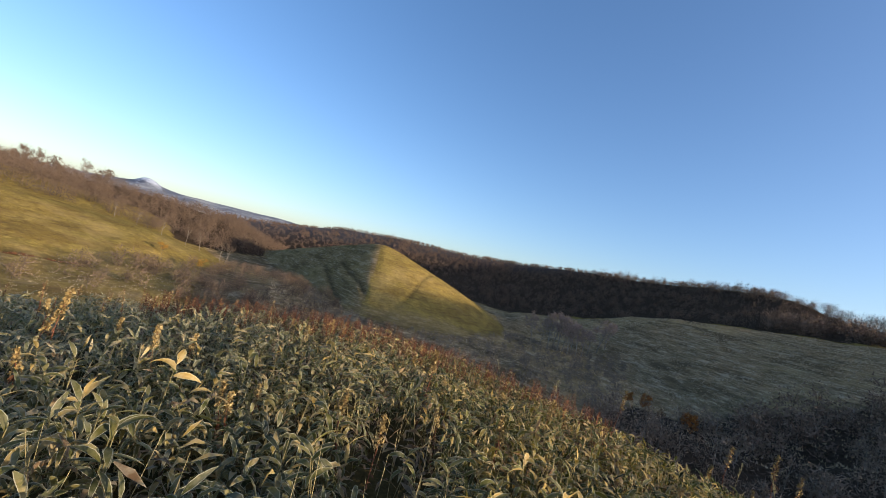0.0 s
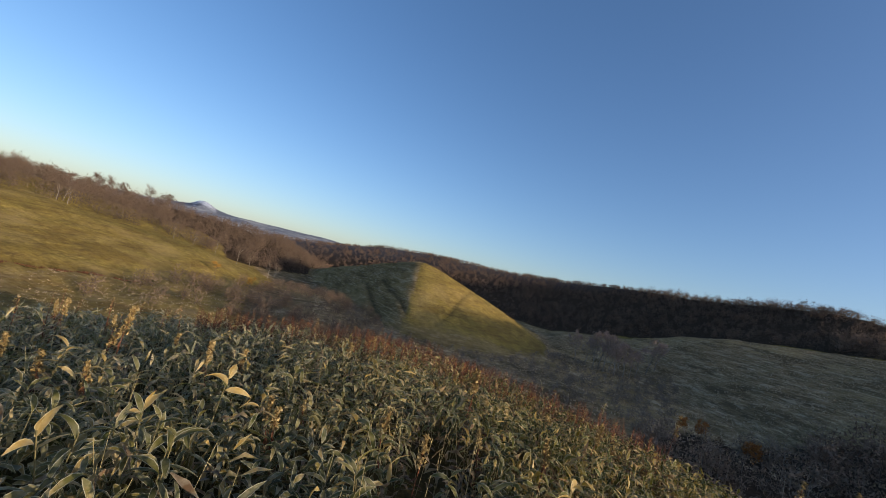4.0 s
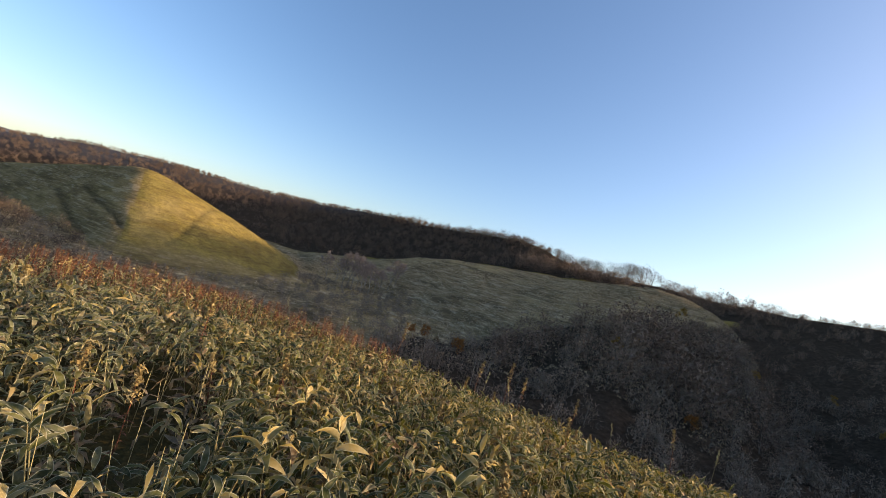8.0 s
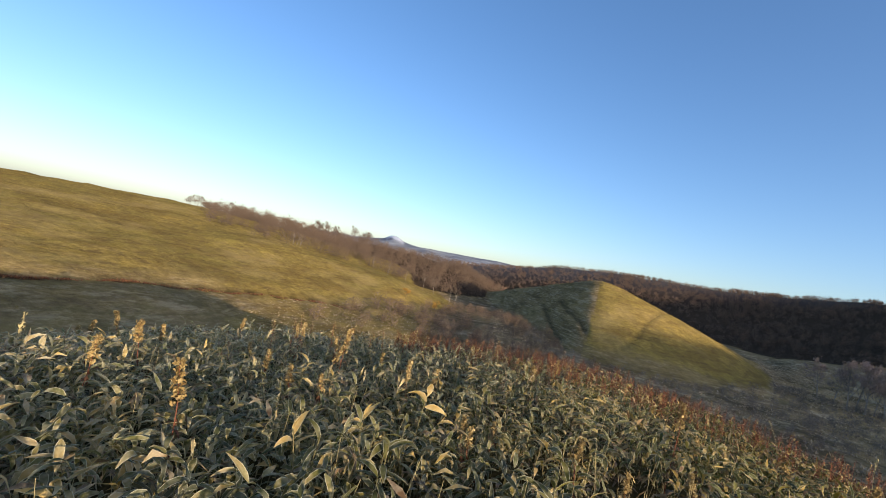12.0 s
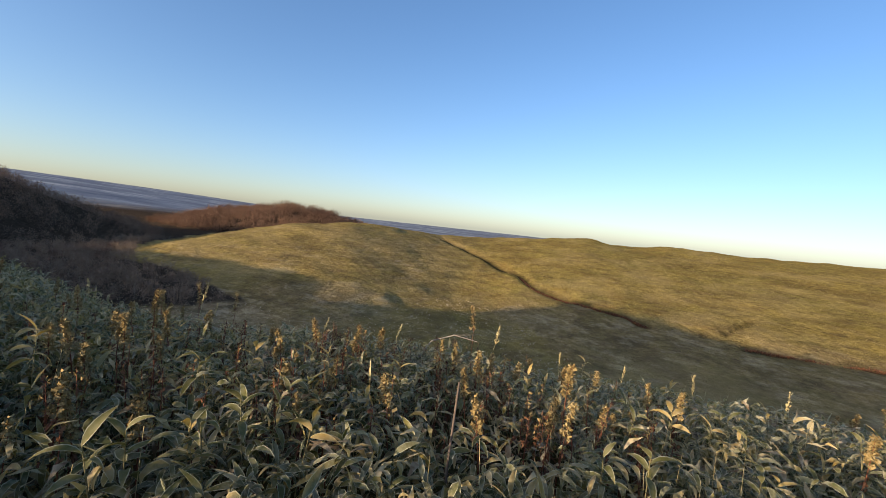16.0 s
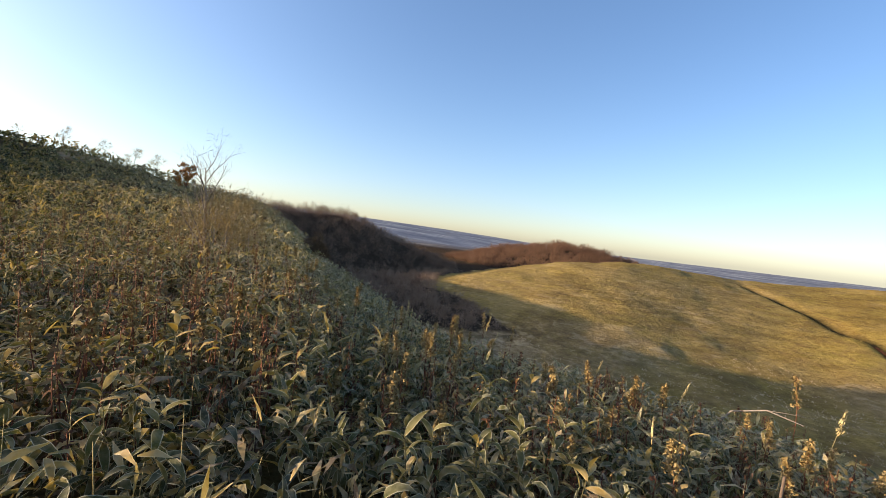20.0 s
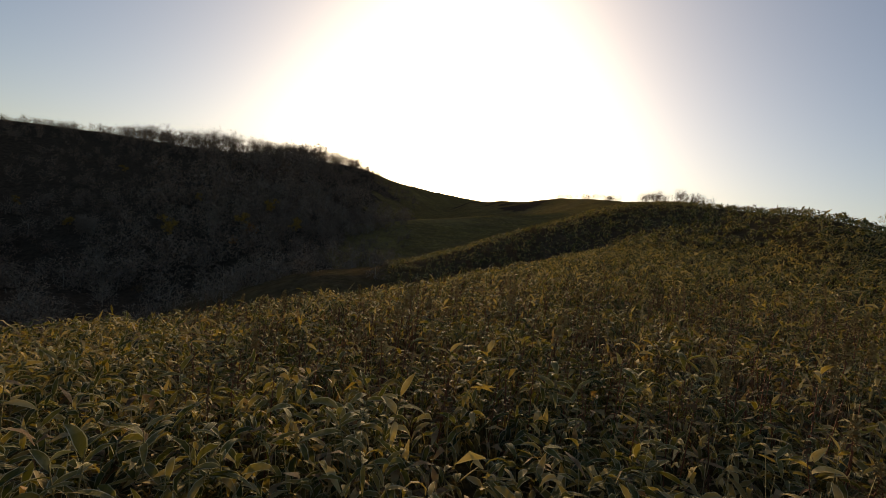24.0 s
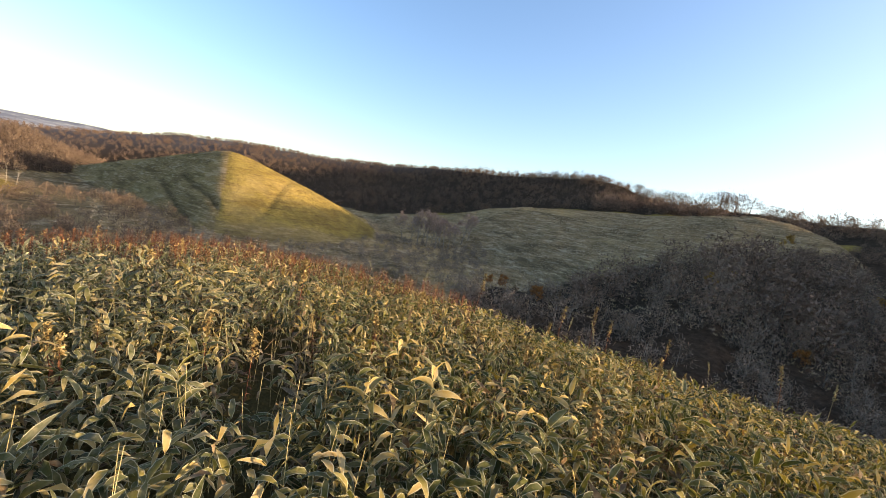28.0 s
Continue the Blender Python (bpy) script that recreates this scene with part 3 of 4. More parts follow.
def limbs(rng, tall, lean=0.05, levels=3, spread=0.9, low=0.3, bough=7, fork=4, thick=1.0):
    """Skeleton of a bare tree: lists of start, end, radius at both ends, and the tips."""
    segs, tips = [], []

    def grow(p, d, length, rad, level):
        n = (4 if level == 0 else 3) if levels > 2 else (2 if level == 0 else 1)
        pts = [p]
        for i in range(n):
            d = d + rng.normal(0, lean + 0.08 * level, 3)
            d[2] += 0.05 * level
            d = d / np.linalg.norm(d)
            q = pts[-1] + d * length / n
            segs.append((pts[-1], q, rad * (1 - 0.8 * i / n), rad * (1 - 0.8 * (i + 1) / n)))
            pts.append(q)
        tips.append((pts[-1], d, level))
        if level + 1 >= levels:
            return
        for k in range(bough if level == 0 else fork):
            f = low + (1 - low) * (k + rng.uniform(0.2, 1)) / ((bough if level == 0 else fork) + 0.6)
            f = min(f, 0.97)
            i = min(int(f * n), n - 1)
            base = pts[i] + (pts[i + 1] - pts[i]) * (f * n - i)
            a = rng.uniform(0, 2 * np.pi)
            side = np.array([np.cos(a), np.sin(a), 0.0]) * spread
            e = d * 0.6 + side + np.array([0, 0, 0.35])
            grow(base, e / np.linalg.norm(e), length * (0.62 - 0.3 * f) * rng.uniform(0.8, 1.2), rad * (0.5 - 0.25 * f), level + 1)
    grow(np.zeros(3), np.array([0, 0, 1.0]), tall, tall * 0.014 * thick, 0)
    return segs, tips


def slivers(rng, centers, dirs, length, width, count, spread=0.9):
    """Fine twigs: slim triangles fanning out of the branch tips."""
    c = np.repeat(np.asarray(centers), count, 0)
    d = np.repeat(np.asarray(dirs), count, 0) + rng.normal(0, spread, (len(centers) * count, 3))
    d[:, 2] += 0.25
    d /= np.linalg.norm(d, axis=1, keepdims=True)
    s = np.cross(d, rng.normal(0, 1, d.shape))
    s /= np.linalg.norm(s, axis=1, keepdims=True)
    l = length * rng.uniform(0.5, 1.2, (len(c), 1))
    c = c + rng.normal(0, length * 0.35, c.shape)
    w = width * rng.uniform(0.6, 1.4, (len(c), 1))
    v = np.stack([c - s * w, c + s * w, c + d * l], 1).reshape(-1, 3)
    return v, np.arange(len(v)).reshape(-1, 3)


def tri(f):
    return f if f.shape[1] == 3 else np.concatenate([f[:, [0, 1, 2]], f[:, [0, 2, 3]]])


def bare_tree(seed, tall, twig, count, levels=3, sides=4, **kw):
    rng = np.random.default_rng(seed)
    segs, tips = limbs(rng, tall, levels=levels, **kw)
    v1, f1 = tube([s[0] for s in segs], [s[1] for s in segs], np.array([s[2] for s in segs]), np.array([s[3] for s in segs]), sides)
    top = [t for t in tips if t[2] >= 1]
    v2, f2 = slivers(rng, [t[0] for t in top], [t[1] for t in top], twig[0], twig[1], count)
    v2[:, 2] = np.maximum(v2[:, 2], tall * 0.12)
    return (v1, f1), (v2, f2)


def wood_tree(seed, tall, twig, count, low, bough=6, thick=1.5, split=False):
    """A tree of a far wood: trunk, boughs and a crown of fine twigs in uneven clumps."""
    rng = np.random.default_rng(seed)
    segs, _ = limbs(rng, tall * 0.9, levels=2, bough=bough, low=max(low, 0.25), spread=0.6)
    wood_ = segs if split else tube([s[0] for s in segs], [s[1] for s in segs], thick * np.array([s[2] for s in segs]), 0.7 * thick * np.array([s[3] for s in segs]), 3)
    k = 9
    h = low + (0.88 - low) * (np.arange(k) + rng.uniform(0, 1, k)) / k
    mid, reach = (low + 0.88) / 2, 0.54 - low / 2
    wide = 0.42 * np.sqrt(np.maximum(1 - ((h - mid) / reach) ** 2, 0.05)) * rng.uniform(0.35, 1.1, k)
    a = np.arange(k) * 2.4 + rng.uniform(0, 1, k)
    c = np.stack([np.cos(a) * wide, np.sin(a) * wide, h], 1) * tall
    c = np.repeat(c, count, 0) + rng.normal(0, 0.085 * tall, (k * count, 3))
    c[:, 2] = np.maximum(c[:, 2], low * tall * 0.5)
    d = c / tall * np.array([1.6, 1.6, 0.2]) + [0, 0, 0.2]
    return wood_, slivers(rng, c, d, twig[0], twig[1], 1, 1.0)


def spread_copies(v, f, places, sizes, yaws):
    """Many copies of one shape joined into one pair of arrays."""
    c, s = np.cos(yaws)[:, None], np.sin(yaws)[:, None]
    x = v[None, :, 0] * c - v[None, :, 1] * s
    y = v[None, :, 0] * s + v[None, :, 1] * c
    out = np.stack([x, y, np.broadcast_to(v[None, :, 2], x.shape)], -1) * np.asarray(sizes)[:, None, None] + np.asarray(places)[:, None]
    faces = f[None] + (np.arange(len(places)) * len(v))[:, None, None]
    return out.reshape(-1, 3), faces.reshape(-1, f.shape[1])


def joined(parts):
    vs, fs, n = [], [], 0
    for v, f in parts:
        vs.append(v)
        fs.append(tri(f) + n)
        n += len(v)
    return np.concatenate(vs), np.concatenate(fs)


def part(name, bm, material, parent, label=""):
    """Links a pair of arrays (vertices, faces) as one mesh under a thing or a part."""
    ob = mesh_object(name, bm[0], bm[1], material, True, bm[2] if len(bm) > 2 else None)
    ob.parent = parent
    if label:
        ob["label"] = label
    return ob


def polar(az, r):
    a = np.radians(az)
    x, y = r * np.sin(a), r * np.cos(a)
    return x, y


def on_ground(az, r, sink=0.0):
    x, y = polar(np.asarray(az, float), np.asarray(r, float))
    return np.stack([x, y, height(x, y) - sink], -1)


def wood(name, label, n, area, seed, tall, mat_twig, mat_trunk, keep=None, twig=(1.4, 0.06), count=14, sizes=None, low=0.22, bough=4):
    """A far wood as one thing that nobody could count: trunks and crowns."""
    rng = np.random.default_rng(seed)
    az = rng.uniform(area[0], area[1], n * 4)
    r = np.sqrt(rng.uniform(area[2] ** 2, area[3] ** 2, n * 4))
    ok = np.ones(len(az), bool) if keep is None else keep(*polar(az, r), az, r)
    az, r = az[ok][:n], r[ok][:n]
    p = on_ground(az, r, 0.15)
    size = rng.uniform(0.6, 1.2, len(p)) * (1 + 0.55 * ripple(p[:, 0], p[:, 1], 46, seed, 3))
    if sizes:
        size = size * np.interp(az, *sizes)
    yaw = rng.uniform(0, 6.28, len(p))
    trunks, crowns = [], []
    kinds = 5
    for k in range(kinds):
        (v1, f1), (v2, f2) = wood_tree(seed * 10 + k, tall, twig, count, low, bough)
        sel = np.arange(len(p)) % kinds == k
        if sel.any():
            trunks.append(spread_copies(v1, f1, p[sel], size[sel], yaw[sel]))
            crowns.append(spread_copies(v2, f2, p[sel], size[sel], yaw[sel]))
    thing = new(name)
    tagged(thing, label, "woods", "", "stuff")
    part("trunks", joined(trunks), mat_trunk, thing)
    part("twigs", joined(crowns), mat_twig, thing)
    return thing


def top_is(*wanted):
    def keep(x, y, az, r):
        _, _, zs = layers(x, y)
        names = list(zs)
        top = np.array(names)[np.stack([zs[n] for n in names]).argmax(0)]
        return np.isin(top, wanted)
    return keep


def east_keep(x, y, az, r):
    _, litter, _, _ = ground_cover(x, y)
    return litter > 0.5


def left_keep(x, y, az, r):
    return (height(x, y) > EYE + r * np.tan(np.radians(curve(az, BLUFF, 2) + 0.1))) & top_is("leftwood", "yellow")(x, y, az, r)


def by_crest(x, y, az, r):
    return np.abs(r - curve(az, EAST, 1, 5.0) + 6) < 16


wood("oak_wood", "dark bare oak wood covering the ridge behind the meadow", 5200, (-19, 58, 262, 700), 11, 3.9, MAT_TWIG, MAT_BARK, east_keep, twig=(0.76, 0.30), count=5, low=0.05, bough=1)
wood("crest_wood", "dense low bare wood along the far skyline", 1200, (-14, 50, 330, 700), 24, 3.6, MAT_TWIG, MAT_BARK, by_crest, twig=(0.5, 0.20), count=11, low=0.0, bough=1)
wood("crest_wood", "dense bare wood along the near ridge crest", 520, (46, 116, 255, 400), 25, 3.4, MAT_TWIG, MAT_BARK, by_crest, twig=(0.8, 0.07), count=18, low=0.0, sizes=((62, 69, 77, 85, 88, 92), (0.6, 0.5, 0.4, 0.4, 0.4, 0.45)))
wood("ridge_wood", "russet and brown bare wood along the upper ridge", 620, (12, 62, 262, 520), 18, 5.6, MAT_LARCH, MAT_BARK, top_is("east"), twig=(0.95, 0.12), count=11, low=0.1, bough=2)
wood("valley_wood", "shaded bare deciduous wood on the slope below the ridge", 1120, (46, 121, 95, 300), 12, 7.0, MAT_OAK, MAT_BARK, east_keep, twig=(1.0, 0.17), count=18, low=0.08, bough=2, sizes=((70, 76, 86, 92, 108, 114, 118), (1, 0.55, 0.6, 1.0, 1.0, 0.6, 0.4)))
wood("rimed_thicket", "grey frosted thicket of bare bushes in the shaded valley", 520, (30, 120, 58, 165), 13, 4.3, MAT_RIME, MAT_PALE, east_keep, twig=(0.7, 0.08), count=23, low=0.0)
wood("russet_larch_wood", "russet autumn wood behind the golden hill", 1250, (-50, -12, 195, 345), 14, 5.6, MAT_LARCH, MAT_BARK, left_keep, twig=(1.0, 0.11), count=9, low=0.15, bough=2)
wood("valley_brush", "brown leafless brush in the valley before the cone hill", 150, (-36, -3, 95, 190), 15, 3.2, MAT_LARCH, MAT_BARK, top_is("floor", "leftwood"), twig=(0.8, 0.055), count=16, low=0.1)
wood("valley_scrub", "low grey-brown frosted scrub on the valley floor", 520, (-8, 34, 92, 175), 19, 1.5, MAT_DUST, MAT_PALE, top_is("floor", "bench", "east"), twig=(0.5, 0.03), count=14, low=0.0)


def west_floor(x, y, az, r):
    return top_is("floor")(x, y, az, r) | (top_is("yellow")(x, y, az, r) & (az < -138))


wood("knoll_thicket", "dark bare thicket round the foot of the grassy knoll", 420, (100, 121, 95, 150), 26, 2.6, MAT_OAK, MAT_PALE, None, twig=(0.8, 0.045), count=14, low=0.0, sizes=((100, 112, 121), (1.3, 1.0, 0.35)))
wood("saddle_wood", "dark wood behind the spur", 240, (-168, -140, 84, 150), 27, 2.2, MAT_OAK, MAT_BARK, top_is("shadow_hill", "floor"), twig=(0.9, 0.06), count=12, low=0.0)
wood("shade_thicket", "blue-grey bare thicket filling the shaded western valley", 520, (-160, -126, 85, 210), 20, 2.4, MAT_RIME, MAT_PALE, west_floor, twig=(0.9, 0.04), count=12, low=0.0)
wood("west_wood", "dark wood on the steep western hill in shade", 900, (-178, -131, 120, 250), 16, 4.6, MAT_OAK, MAT_BARK, top_is("westdark"), twig=(1.1, 0.07), count=12, low=0.0)
wood("far_russet_wood", "low russet wood on the far hill", 760, (-147, -104, 210, 330), 17, 4.8, MAT_RUSSET, MAT_BARK, top_is("westwood"), twig=(0.9, 0.11), low=0.1, count=15)


# ---- dwarf bamboo ----
def blades(base, heading, pitch, bend, length, width, steps=4, fold=0.35, twist=None, flat=False):
    """Lance-shaped folded blades that arch over: arrays, with blade coordinates."""
    n = len(base)
    t = np.linspace(0, 1, steps + 1)
    ang = pitch[:, None] - bend[:, None] * t[None]
    dl = length[:, None] / steps
    ca, sa = np.cos(ang) * dl, np.sin(ang) * dl
    out = np.concatenate([np.zeros((n, 1)), np.cumsum((ca[:, 1:] + ca[:, :-1]) / 2, 1)], 1)
    up = np.concatenate([np.zeros((n, 1)), np.cumsum((sa[:, 1:] + sa[:, :-1]) / 2, 1)], 1)
    hx, hy = np.cos(heading)[:, None], np.sin(heading)[:, None]
    mid = base[:, None] + np.stack([out * hx, out * hy, up], -1)
    prof = np.where(t < 0.35, np.sin(np.minimum(t, 0.35) / 0.35 * np.pi / 2) ** 0.8, 1 - (np.maximum(t - 0.35, 0) / 0.65) ** 1.7)
    prof[0], prof[-1] = 0.18, 0.03
    w = width[:, None] * prof[None] * 0.5
    tw = np.zeros(n) if twist is None else twist
    nrm = np.stack([-np.sin(ang) * hx, -np.sin(ang) * hy, np.cos(ang)], -1)
    side = np.stack([-np.sin(heading), np.cos(heading), np.zeros(n)], -1)[:, None] * np.ones((1, steps + 1, 1))
    c, s = np.cos(tw)[:, None, None], np.sin(tw)[:, None, None]
    sd, up2 = side * c + nrm * s, nrm * c - side * s
    edge = up2 * (w * fold)[..., None]
    left, right = mid - sd * w[..., None] + edge, mid + sd * w[..., None] + edge
    if flat:
        v = np.stack([left, right], 2)
        uv = np.stack(np.broadcast_arrays(np.array([0, 1.0])[None, None, :], t[None, :, None] * np.ones((n, 1, 1))), -1)
        i = np.arange(steps)[:, None] * 2 + np.arange(1)[None]
        f = np.stack([i, i + 1, i + 3, i + 2], -1).reshape(-1, 4)
        f = f[None] + (np.arange(n) * 2 * (steps + 1))[:, None, None]
        return v.reshape(-1, 3), f.reshape(-1, 4), uv.reshape(-1, 2)
    v = np.stack([left, mid, right], 2)
    uv = np.stack(np.broadcast_arrays(np.array([0, 0.5, 1.0])[None, None, :], t[None, :, None] * np.ones((n, 1, 1))), -1)
    i = np.arange(steps)[:, None] * 3 + np.arange(2)[None]
    f = np.stack([i, i + 1, i + 4, i + 3], -1).reshape(-1, 4)
    f = f[None] + (np.arange(n) * 3 * (steps + 1))[:, None, None]
    return v.reshape(-1, 3), f.reshape(-1, 4), uv.reshape(-1, 2)


def shoots(rng, p, leaves, tall, length, width, steps):
    """Bamboo shoots at the places p: whorls of blades at the culm tops."""
    n = len(p)
    h = tall * rng.uniform(0.72, 1.12, n)
    lean = rng.normal(0, 0.10, (n, 2)) * h[:, None]
    b = np.repeat(p + np.concatenate([lean, h[:, None] * 0.9], 1), leaves, 0)
    k = np.tile(np.arange(leaves), n)
    b[:, 2] -= rng.uniform(0, 0.22, len(b)) * (1 + 0.5 * (k > 3))
    head = np.repeat(rng.uniform(0, 6.283, n), leaves) + k * 2.4 + rng.normal(0, 0.35, len(b))
    pitch = rng.normal(0.30, 0.42, len(b))
    pitch = np.where((k == 0) & (rng.uniform(0, 1, len(b)) < 0.45), rng.normal(1.15, 0.2, len(b)), pitch)
    bend = np.clip(rng.normal(1.4, 0.75, len(b)), 0.1, 2.6)
    l = length * rng.uniform(0.65, 1.2, len(b))
    w = width * rng.uniform(0.7, 1.15, len(b)) * (l / length) ** 0.5
    return blades(b, head, pitch, bend, l, w, steps, 0.30, rng.normal(0, 0.5, len(b)), steps < 4)


def field(rng, r0, r1, density, az0=-180.0, az1=180.0, past=1.25):
    """Places on the camera's hill, at that many to the square metre, to a little past the brow."""
    n = int(density * math.pi * (r1 * r1 - r0 * r0) * (az1 - az0) / 360)
    az = rng.uniform(az0, az1, n)
    r = np.sqrt(rng.uniform(r0 * r0, r1 * r1, n))
    rb = curve(az, full(az, BROW), 1, 3.0)
    ok = r < rb * past + 4
    return on_ground(az[ok], r[ok]), az[ok], r[ok]


def sasa(name, label, seed, r0, r1, density, leaves, tall, length, width, steps, az0=-180.0, az1=180.0, mat=None, sparse=0.0, past=1.25):
    rng = np.random.default_rng(seed)
    p, az, r = field(rng, r0, r1, density, az0, az1, past)
    if sparse:
        ok = ripple(p[:, 0], p[:, 1], 0.9, seed, 3) > sparse
        p = p[ok]
    hgt = tall * (1 + 0.30 * ripple(p[:, 0], p[:, 1], 1.5, 4))
    v, f, uv = shoots(rng, p, leaves, hgt, length, width, steps)
    ob = mesh_object(name, v, f, mat or MAT_SASA, True, uv)
    return tagged(ob, label, "dwarf bamboo", "", "stuff")


sasa("bamboo_grass", "frosted dwarf bamboo with pale leaf margins, close by", 21, 1.05, 4.5, 74, 7, 0.55, 0.146, 0.036, 4, sparse=-0.36)
sasa("bamboo_grass", "trodden low dwarf bamboo underfoot", 20, 0.12, 1.05, 40, 6, 0.36, 0.17, 0.04, 3)
sasa("bamboo_grass", "frosted dwarf bamboo with pale leaf margins over the hilltop", 22, 4.5, 7, 50, 7, 0.56, 0.15, 0.037, 3, sparse=-0.38)
sasa("bamboo_grass", "frosted dwarf bamboo with pale leaf margins towards the brow", 32, 7, 10, 42, 6, 0.56, 0.185, 0.040, 2, sparse=-0.5)
sasa("bamboo_grass", "frosted dwarf bamboo along the brow of the hill", 23, 10, 19, 18, 6, 0.58, 0.21, 0.048, 2)
sasa("bamboo_grass", "golden-green dwarf bamboo up the rising spur", 24, 19, 42, 6, 6, 0.62, 0.33, 0.085, 2, 108, 204)
sasa("bamboo_grass", "golden-green dwarf bamboo on the far spur", 25, 42, 98, 1.5, 6, 0.7, 0.58, 0.17, 2, 118, 192, past=9.0)
sasa("withered_bamboo", "russet and brown withered bamboo leaves among the green ones", 33, 1.4, 9, 7, 5, 0.55, 0.16, 0.038, 2, mat=MAT_DEAD)
sasa("dead_leaves", "brown dead bamboo leaves and stems under the green ones", 28, 0.6, 7.5, 20, 6, 0.34, 0.16, 0.034, 2, mat=MAT_DEAD)
sasa("dead_leaves", "brown dead bamboo leaves low on the spur", 29, 7.5, 19, 7, 5, 0.46, 0.2, 0.045, 2, mat=MAT_DEAD)


def culms(name, label, seed, r0, r1, density):
    """Thin dry culms standing between the leaves."""
    rng = np.random.default_rng(seed)
    p, az, r = field(rng, r0, r1, density)
    tip = p + np.stack([rng.normal(0, 0.07, len(p)), rng.normal(0, 0.07, len(p)), rng.uniform(0.4, 0.68, len(p))], 1)
    v, f = tube(p, tip, 0.0022, 0.0014, 3)
    tagged(mesh_object(name, v, f, MAT_STRAW, True), label, "dwarf bamboo", "", "stuff")


sasa("withered_bamboo", "yellow and brown withered bamboo leaves on the frosted western side", 34, 1.6, 9, 9, 5, 0.55, 0.16, 0.037, 2, -180, -58, MAT_YELLOW)
sasa("withered_bamboo", "russet withered bamboo leaves on the frosted western side", 35, 1.6, 9, 6, 5, 0.55, 0.16, 0.037, 2, -180, -58, MAT_DEAD)
sasa("withered_bamboo", "brown withered bamboo leaves on the sunward side", 36, 1.6, 12, 6, 5, 0.55, 0.16, 0.038, 2, 95, 205, MAT_DEAD)
culms("bamboo_culms", "thin straw-coloured bamboo culms between the leaves", 30, 0.8, 7, 10)


# ---- trees and bushes that stand out singly ----
def tree_kind(name, label, category, seed, tall, twig, count, mat_wood, mat_twig, levels=3, twig_name="crown", sides=5, full_crown=None, **kw):
    t = tagged(new(name), label, category)
    if full_crown is None:
        wood_, twigs_ = bare_tree(seed, tall, twig, count, levels, sides, **kw)
        part("trunk", wood_, mat_wood, t)
    else:
        segs, twigs_ = wood_tree(seed, tall, twig, count, full_crown, split=True, **kw)
        thick = kw["thick"]
        part("trunk", stem([segs[0][0], segs[0][1], segs[1][1]], thick * np.array([segs[0][2], segs[0][3], segs[1][3]]), 4), mat_wood, t)
        for p0, p1, r0, r1 in segs[2:]:
            part("bough", tube([p0], [p1], thick * r0, 0.7 * thick * r1, 3), mat_wood, t)
    part(twig_name, twigs_, mat_twig, t)
    return t


def planted(kinds, spots, seed, group, grow=(0.8, 1.2), sink=0.1, tilt=3.0, sizes=None):
    """Copies of the kinds at (bearing, distance) spots; the first ones are the kinds themselves."""
    rng = np.random.default_rng(seed)
    for i, (az, r) in enumerate(spots):
        p = on_ground(az, r, sink)
        s = rng.uniform(*grow) * (np.interp(az, *sizes) if sizes else 1.0)
        m = Matrix.LocRotScale(Vector(p), Euler((radians(rng.normal(0, tilt)), radians(rng.normal(0, tilt)), rng.uniform(0, 6.28))), None)
        k = kinds[i % len(kinds)]
        ob = k if i < len(kinds) else copy_thing(k, m)
        ob.matrix_basis = m @ Matrix.Diagonal((s, s, s * rng.uniform(0.9, 1.1), 1))
        tagged(ob, group=group)


rngp = np.random.default_rng(77)


def along(points, a0, a1, n, off=0.0, jitter=6.0):
    az = np.sort(rngp.uniform(a0, a1, n))
    return list(zip(az, curve(az, points, 1) + off + rngp.normal(0, jitter, n)))


oaks = [tree_kind("ridge_oak", "bare dark oak on the skyline of the ridge", "tree", 300 + i, 10.0, (1.0, 0.065), 30, MAT_BARK, MAT_TWIG, full_crown=0.32, bough=6, thick=1.2) for i in range(6)]
OAK_SIZES = ((49.5, 56, 61, 62.5, 69, 75, 82, 87, 90, 95, 101, 108, 113), (0.8, 1.0, 1.35, 0.85, 0.55, 0.25, 0.35, 0.45, 0.9, 1.15, 1.0, 0.75, 0.6))
planted(oaks, along(EAST, 49.5, 62.4, 54, 0, 4) + along(EAST, 62.5, 86, 44, 0, 4) + along(EAST, 87.5, 113, 124, 0, 5), 31, "trees along the ridge", (0.82, 1.08), sizes=OAK_SIZES)
planted([tree_kind("south_oak", "small bare oak on the southern skyline", "tree", 315 + i, 3.0, (0.42, 0.022), 30, MAT_BARK, MAT_TWIG, full_crown=0.2, bough=5, thick=1.6) for i in range(4)], along(SOUTH, 138.5, 147, 44, 0, 3) + along(SOUTH, 148.5, 156.5, 44, 0, 3), 45, "small trees on the southern skyline", (0.55, 1.0), 0.1)
hill_oaks = [tree_kind("hill_oak", "bare brown oak above the golden hill", "tree", 320 + i, 8.0, (1.2, 0.1), 10, MAT_BARK, MAT_TWIG, bough=7, fork=4, low=0.25, sides=3, thick=1.5) for i in range(4)]
planted(hill_oaks, along(LEFTWOOD, -52, -30, 34, -6, 5), 32, "trees above the golden hill", (0.7, 1.15))
white = [tree_kind("white_birch", "pale slender birch at the edge of the russet wood", "tree", 340 + i, 7.0, (1.2, 0.04), 7, MAT_PALE, MAT_LARCH, bough=6, fork=3, low=0.4, spread=0.6) for i in range(3)]
planted(white, [(-39.5, 205), (-39.0, 208), (-38.6, 204), (-29, 200), (-27, 206), (-24.5, 198), (-22, 196), (-20.5, 190), (-18.2, 186), (-17.5, 190)], 33, "birches by the russet wood", (0.7, 1.0))
